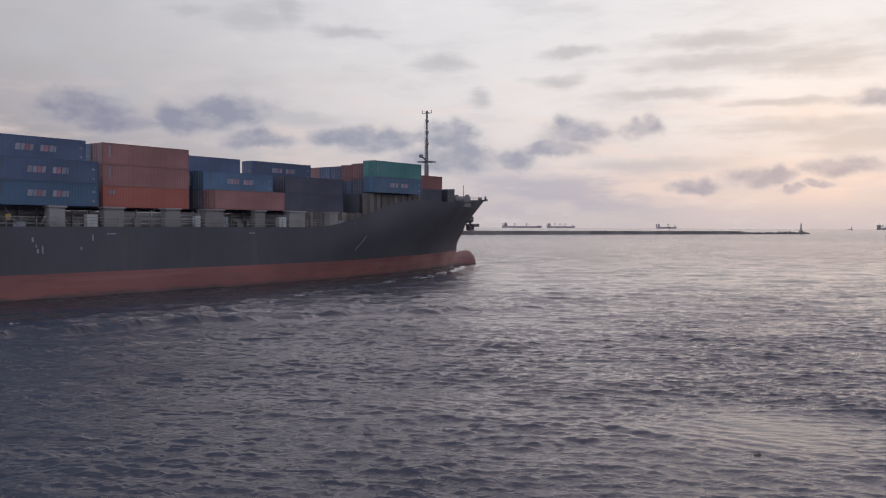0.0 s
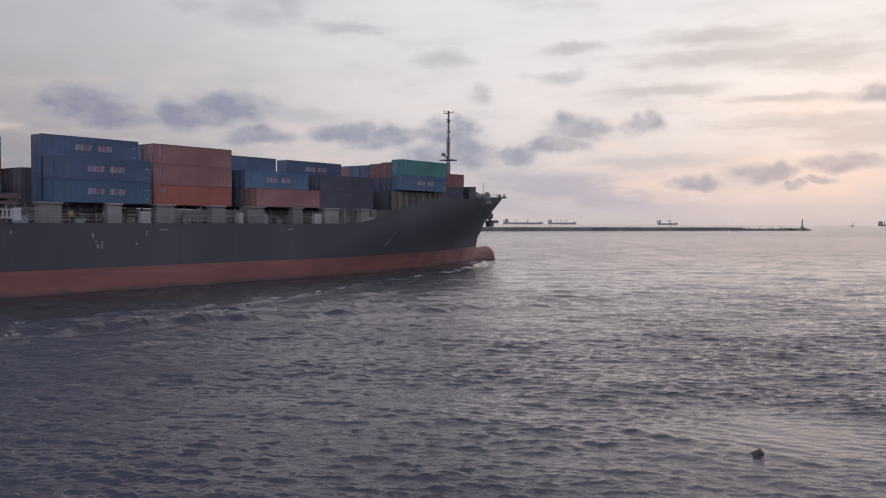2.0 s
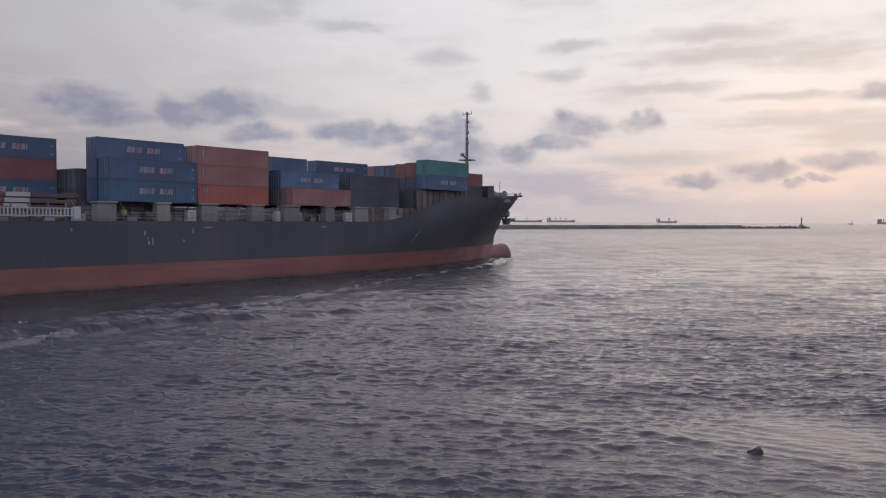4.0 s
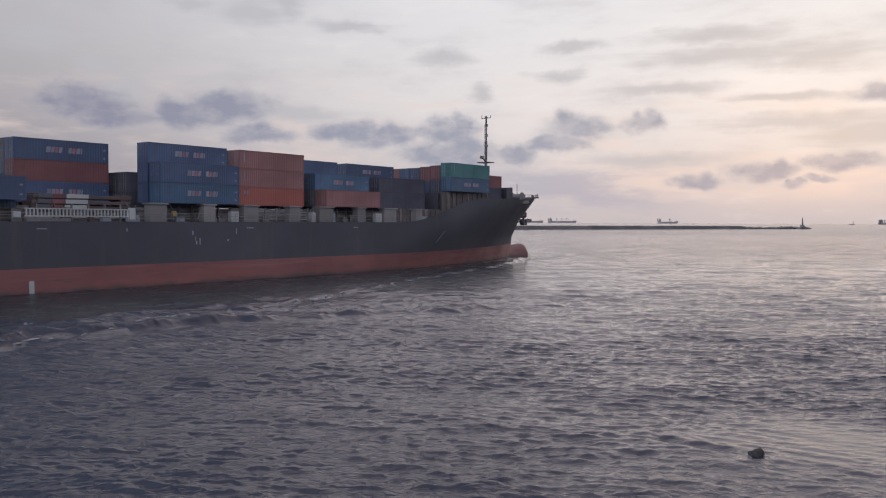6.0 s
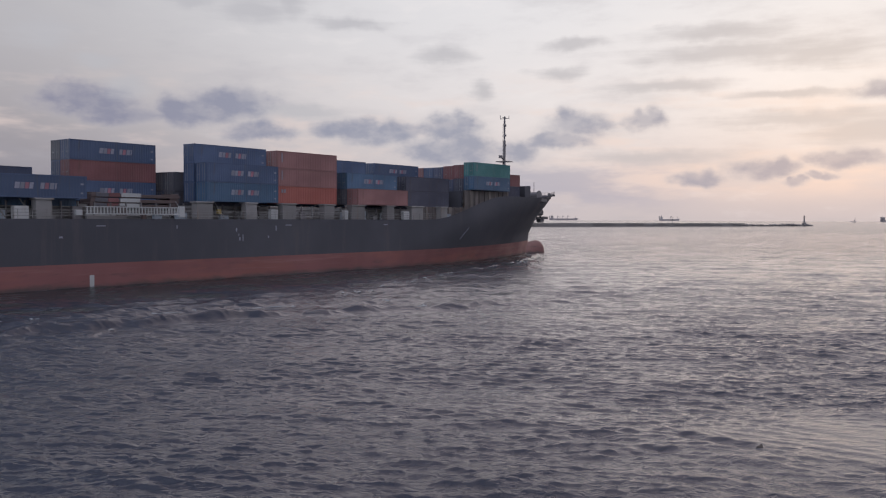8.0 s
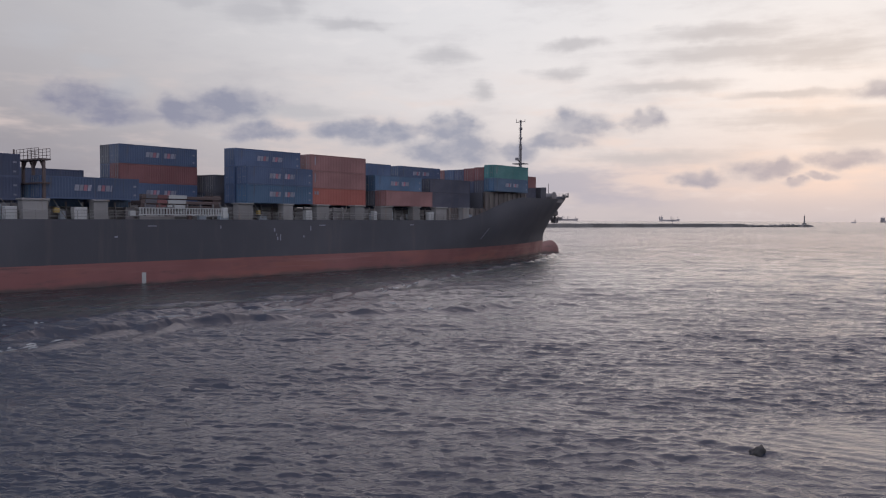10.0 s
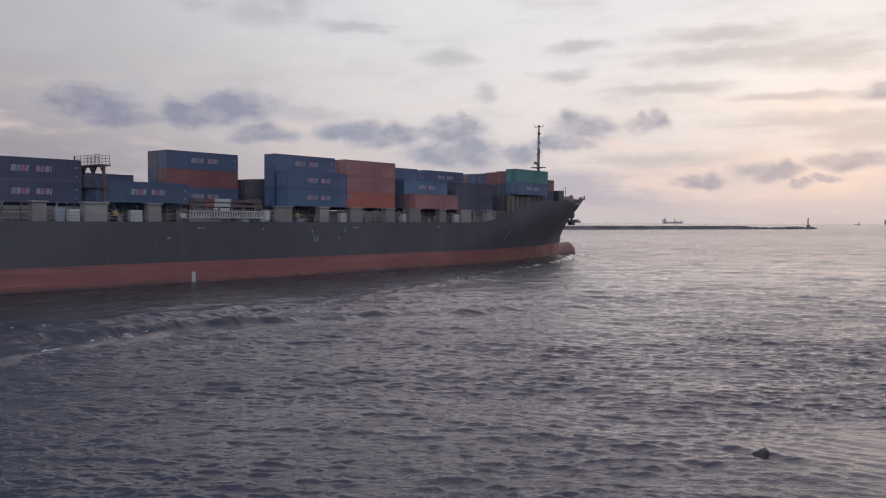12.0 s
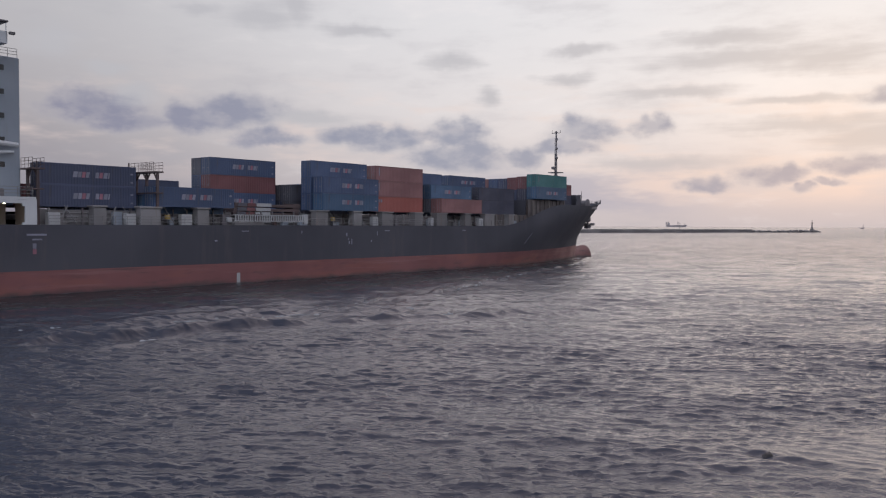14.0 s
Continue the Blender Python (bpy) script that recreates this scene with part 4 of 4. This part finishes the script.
# ---- breakwater with its light, and the ships at anchor ----
def make_jetty():
    a, b = Vector((-120.0, 690.0, 0)), Vector((478.0, 1075.0, 0))
    d = (b - a).normalized()
    side = Vector((-d.y, d.x, 0))
    turn = math.degrees(math.atan2(d.y, d.x))
    n = (b - a).length
    root = tagged(empty("breakwater_wall", pose(a.x, a.y, 0, 0, 0, turn)), "long low grey concrete breakwater", "breakwater", kind="structure")
    x = 0.0
    i = 0
    while x < n - 150:
        part("wall_block", boxes((x, x + 24.9, -3, 5, -3, 2.6), (x, x + 24.9, -0.4, 5, 2.6, 3.9 + 0.1 * (i % 2)), bevel=0.15), CONCRETE, root)
        x += 25
        i += 1
    part("end_slab", boxes((n - 152, n, -2, 4, -3, 1.6), (n - 36, n - 8, -3, 5, -3, 2.4), bevel=0.2), CONCRETE, root)
    rng = random.Random(3)
    for i in range(90):
        u = n - 150 + rng.random() * 152
        r = 1.0 + rng.random() * 0.9
        bm = bmesh.new()
        bmesh.ops.create_icosphere(bm, subdivisions=1, radius=1, matrix=Matrix.Translation((u, -2 + rng.random() * 5 - 1.5, 0.6 + rng.random() * 1.3)) @ pose(0, 0, 0, rng.random() * 90, rng.random() * 90, 0) @ Matrix.Diagonal((r * 1.4, r, r * 0.9, 1)))
        part("armour_block", bm, CONCRETE, root)
    return a, d, n


JETTY = make_jetty()


def along_jetty(x_world):
    a, d, n = JETTY
    k = (x_world - a.x) / d.x
    return a + d * k


def make_light():
    p = along_jetty(464.0)
    ob = tagged(empty("lighthouse", pose(p.x, p.y, 2.2)), "small pale harbour light tower on the breakwater", "lighthouse")
    bm = rods(((0, 0, 0), (0, 0, 2.6), 2.6), n=16)
    part("plinth", bm, CONCRETE, ob)
    bm = bmesh.new()
    rod(bm, (0, 0, 2.6), (0, 0, 9.2), 1.15, 0.6, n=16)
    part("tower", bm, CONCRETE, ob)
    part("gallery", rods(((0, 0, 9.2), (0, 0, 9.5), 1.3), n=16), DARK_STEEL, ob)
    part("lantern", rods(((0, 0, 9.5), (0, 0, 11.3), 0.6), n=12), GLASS, ob)
    bm = bmesh.new()
    rod(bm, (0, 0, 11.3), (0, 0, 12.2), 0.8, 0.1, n=12)
    part("cap", bm, DARK_STEEL, ob)
    part("finial", rods(((0, 0, 12.2), (0, 0, 13.6), 0.12)), DARK_STEEL, ob)
    p = along_jetty(257.0)
    post = tagged(empty("beacon_post", pose(p.x, p.y, 3.8)), "slim dark beacon post on the breakwater", "beacon")
    part("pole", rods(((0, 0, 0), (0, 0, 4.4), 0.35), n=10), DARK_STEEL, post)
    part("head", rods(((0, 0, 4.4), (0, 0, 5.2), 0.55), n=10), DARK_STEEL, post)


make_light()


def far_ship(name, label, x, y, heading, length, beam, free, house_at, cranes, house_high):
    """A ship at anchor: hull with raised ends, deckhouse with funnel, masts or cranes along the deck."""
    ob = tagged(empty(name, pose(x, y, 0, 0, 0, heading)), label, "ship", "ships at anchor")
    bm = bmesh.new()
    cols = []
    for i in range(25):
        f = i / 24
        u = -length / 2 + length * f
        w = beam / 2 * min(1, (1 - smooth(0.8, 1.02, f) * 0.97)) * (0.75 + 0.25 * smooth(0, 0.08, f))
        top = free + 2.4 * smooth(0.86, 0.93, f) + 1.6 * (1 - smooth(0.1, 0.16, f))
        rake = 5.0 * smooth(0.9, 1.0, f)
        cols.append([bm.verts.new(c) for c in ((u, -w * 0.85, -3), (u + rake, -w, top), (u + rake, w, top), (u, w * 0.85, -3))])
    for p, q in zip(cols, cols[1:]):
        for j in range(4):
            bm.faces.new((p[j], q[j], q[(j + 1) % 4], p[(j + 1) % 4]))
    bm.faces.new(cols[0])
    bm.faces.new(cols[-1])
    part("hull", bm, FAR_HULL_HAZED, ob)
    h = -length / 2 + length * house_at
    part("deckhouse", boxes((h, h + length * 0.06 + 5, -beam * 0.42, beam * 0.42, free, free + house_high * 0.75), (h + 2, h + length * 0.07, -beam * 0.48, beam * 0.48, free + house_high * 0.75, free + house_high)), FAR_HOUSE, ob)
    part("funnel", boxes((h - 8, h - 3, -3, 3, free, free + house_high * 0.95), bevel=0.5), FAR_HULL_HAZED, ob)
    part("mast", rods(((h + 6, 0, free + house_high), (h + 6, 0, free + house_high + 7), 0.7)), FAR_HULL_HAZED, ob)
    for f in cranes:
        u = -length / 2 + length * f
        c = part("deck_crane", boxes((u - 1.5, u + 1.5, -1.5, 1.5, free, free + 12), (u - 2.4, u + 2.4, -2.4, 2.4, free + 12, free + 15), bevel=0.3), FAR_HULL_HAZED, ob)
        part("jib", rods(((u, 0, free + 12.5), (u + 14, 0, free + 6), 0.7)), FAR_HULL_HAZED, c)
    u = length * 0.44
    part("foremast", rods(((u, 0, free + 2), (u, 0, free + 13), 0.6)), FAR_HULL_HAZED, ob)


def place(px_turn, dist):
    a = radians(px_turn)
    return math.sin(a) * dist, math.cos(a) * dist


for turn, dist, row in ((5.45, 4250, ("tanker", "long low grey ship lying at anchor", 0, 200, 30, 9.0, 0.05, (0.32, 0.62), 17)),
                        (8.12, 4400, ("bulk_carrier", "grey bulk carrier with deck cranes at anchor", 0, 145, 26, 9.5, 0.05, (0.30, 0.48, 0.66), 15)),
                        (15.17, 4200, ("coaster", "small grey cargo ship lying at anchor", 0, 92, 18, 8.5, 0.06, (0.60,), 16)),
                        (28.1, 4400, ("freighter", "hazy freighter seen nearly end-on at anchor", 62, 70, 20, 8.0, 0.06, (0.6,), 15)),
                        (26.35, 3300, ("pilot_boat", "tiny dark boat far out on the water", 20, 10, 4, 1.4, 0.2, (), 2.5))):
    x, y = place(turn, dist)
    far_ship(row[0], row[1], x, y, row[2] - turn, *row[3:])


# ---- a rock awash near the quay ----
def make_rock():
    bm = bmesh.new()
    bmesh.ops.create_icosphere(bm, subdivisions=4, radius=1)
    for v in bm.verts:
        n = noise.fractal(v.co * 1.6, 0.9, 2.0, 5)
        v.co *= 1 + 0.28 * n
        v.co = Vector((v.co.x * 0.32, v.co.y * 0.27, v.co.z * 0.36))
    ob = new("rock", finish("rock", bm, STONE, True))
    ob.matrix_basis = pose(11.5, 29.85, -0.12, 6, -8, 30)
    tagged(ob, "dark wet rock just breaking the water's surface", "rock")


make_rock()


# ---- the ship's bow wave: crests and broken foam that travel with it ----
def crest(bm, x, y, turn, long, wide, high, seed, peak=0.42):
    """A smooth hump of water, steeper on its outer face."""
    rng = random.Random(seed)
    n, k = 24, 13
    m = pose(x, y, 0, 0, 0, turn)
    rows = []
    wob = [rng.random() * 6.28 for _ in range(3)]
    for i in range(n + 1):
        f = i / n
        u = (f - 0.5) * long
        env = math.sin(math.pi * f) ** 0.8
        sway = 0.5 * math.sin(f * 7 + wob[0]) + 0.25 * math.sin(f * 17 + wob[1])
        rows.append([bm.verts.new(m @ Vector((u, ((j / (k - 1)) - 0.5) * wide + sway, -0.12 + high * env * math.exp(-((j / (k - 1) - peak) * (4.2 if j / (k - 1) > peak else 2.2 / peak)) ** 2) * (1 + 0.25 * math.sin(f * 23 + wob[2]))))) for j in range(k)])
    for a, b in zip(rows, rows[1:]):
        for j in range(k - 1):
            bm.faces.new((a[j], b[j], b[j + 1], a[j + 1]))


def foam_patch(bm, x, y, turn, long, wide, z, rng):
    """Ragged scraps of foam strewn along a crest."""
    m = pose(x, y, 0, 0, 0, turn)
    for _ in range(max(3, int(long * 1.5))):
        u, v = rng.gauss(0, long * 0.4), rng.gauss(0, wide * 0.5)
        a, b = 0.15 + rng.random() ** 3 * 1.3, 0.05 + rng.random() ** 2 * 0.14
        ring = []
        for i in range(9):
            w = i / 9 * 6.283
            k = 0.5 + rng.random()
            ring.append(bm.verts.new(m @ Vector((u + a * k * math.cos(w), v + b * k * math.sin(w) + 0.2 * math.sin(u), z - 0.05))))
        mid = bm.verts.new(m @ Vector((u, v + 0.2 * math.sin(u), z + 0.05)))
        for i in range(9):
            bm.faces.new((ring[i], ring[(i + 1) % 9], mid))


def wash_reflection_sheet():
    """Churned water and painted hull reflection along the waterline, sinking into the sea at its ragged outer edge."""
    bm = bmesh.new()
    rows = []
    for i in range(200):
        x = -197 + i * 0.985
        side = breadth(x, 0.3)
        out = 3 + 29 * smooth(-2, -75, x) + 1.8 * math.sin(x * 0.13) + 1.1 * math.sin(x * 0.37 + 1) + 0.7 * math.sin(x * 0.9)
        rows.append([bm.verts.new((x, -side + 0.4 - (out + 0.4) * j / 17, 0.25 - 0.52 * (j / 17) ** 2.2 + 0.11 * noise.fractal(Vector((x * 0.25, (side + out * j / 17) * 0.6, 3)), 0.8, 2.0, 3))) for j in range(18)])
    for a, b in zip(rows, rows[1:]):
        for j in range(17):
            bm.faces.new((a[j], a[j + 1], b[j + 1], b[j]))
    return bm


def make_bow_wave():
    ob = tagged(empty("bow_wave"), "spreading bow wave with streaks of foam beside the hull", "wave")
    rng = random.Random(8)
    for i in range(15):
        f = i / 14
        x = -12 - 150 * f
        y = -9.5 - 49 * f ** 0.86
        bm = bmesh.new()
        crest(bm, x, y, 20 + rng.gauss(0, 4), 20 + rng.random() * 8, 3.0 + 1.2 * f, 0.55 - 0.15 * f, i)
        part("crest", bm, WATER, ob, smooth=True)
        if i in (1, 2, 4, 5):
            continue
        bm = bmesh.new()
        foam_patch(bm, x + rng.gauss(0, 3), y - 0.3, 20, 4 + rng.random() * 6, 0.9, 0.36 - 0.15 * f, rng)
        tagged(part("foam", bm, FOAM, ob, "broken white foam"), kind="stuff")
    for i in range(1, 6):   # foam close to the bow's shoulder
        x = -3 - i * 9.5
        bm = bmesh.new()
        foam_patch(bm, x, -breadth(x, 0.0) - 2.0 - 0.35 * i, 15, 2.0, 0.5, 0.26, rng)
        tagged(part("foam", bm, FOAM, ob), kind="stuff")
    part("reflection_wash", wash_reflection_sheet(), WASH_REFLECTION, ob, "churned water along the hull, dark green for its painted reflection", smooth=True)
    return afloat(ob)


make_bow_wave()


def make_wake_foam():
    """Scraps of old foam along the wave that lies in the fairway."""
    ob = tagged(empty("wake_foam"), "thin broken foam along the crest of a long wave", "foam")
    rng = random.Random(21)
    for i in range(16):
        x = -62 + 62 * rng.random()
        y = 80 + 0.62 * (x - 4) + rng.choice((0.6, 1.0, 7.5))
        bm = bmesh.new()
        foam_patch(bm, x, y, 32, 1.5 + rng.random() * 3, 0.7, 0.2, rng)
        tagged(part("foam", bm, FOAM, ob), kind="stuff")
    return ob


WAKE_FOAM = make_wake_foam()


# ---- what moves ----
def motions():
    for ob, local in AFLOAT:
        walk(ob, [(t, ship_pose(t) @ local) for t in SHIP_TIMES])
    # the sea drifts past and heaves a little, so that the rock is washed over and laid bare
    heave = ((0.0, 0.16), (1.0, 0.14), (1.8, 0.02), (3.0, -0.06), (5.5, -0.06), (6.6, -0.07), (7.6, 0.10), (8.3, 0.15), (9.4, 0.02), (10.5, -0.06), (11.5, 0.04), (12.5, -0.06), (13.2, 0.06), (14.0, 0.12))
    walk(SEA, [(t, pose(0.30 * (t - 7), -0.26 * (t - 7), z)) for t, z in heave])
    walk(WAKE_FOAM, [(t, pose(0.30 * (t - 7), -0.26 * (t - 7), z)) for t, z in heave])


motions()
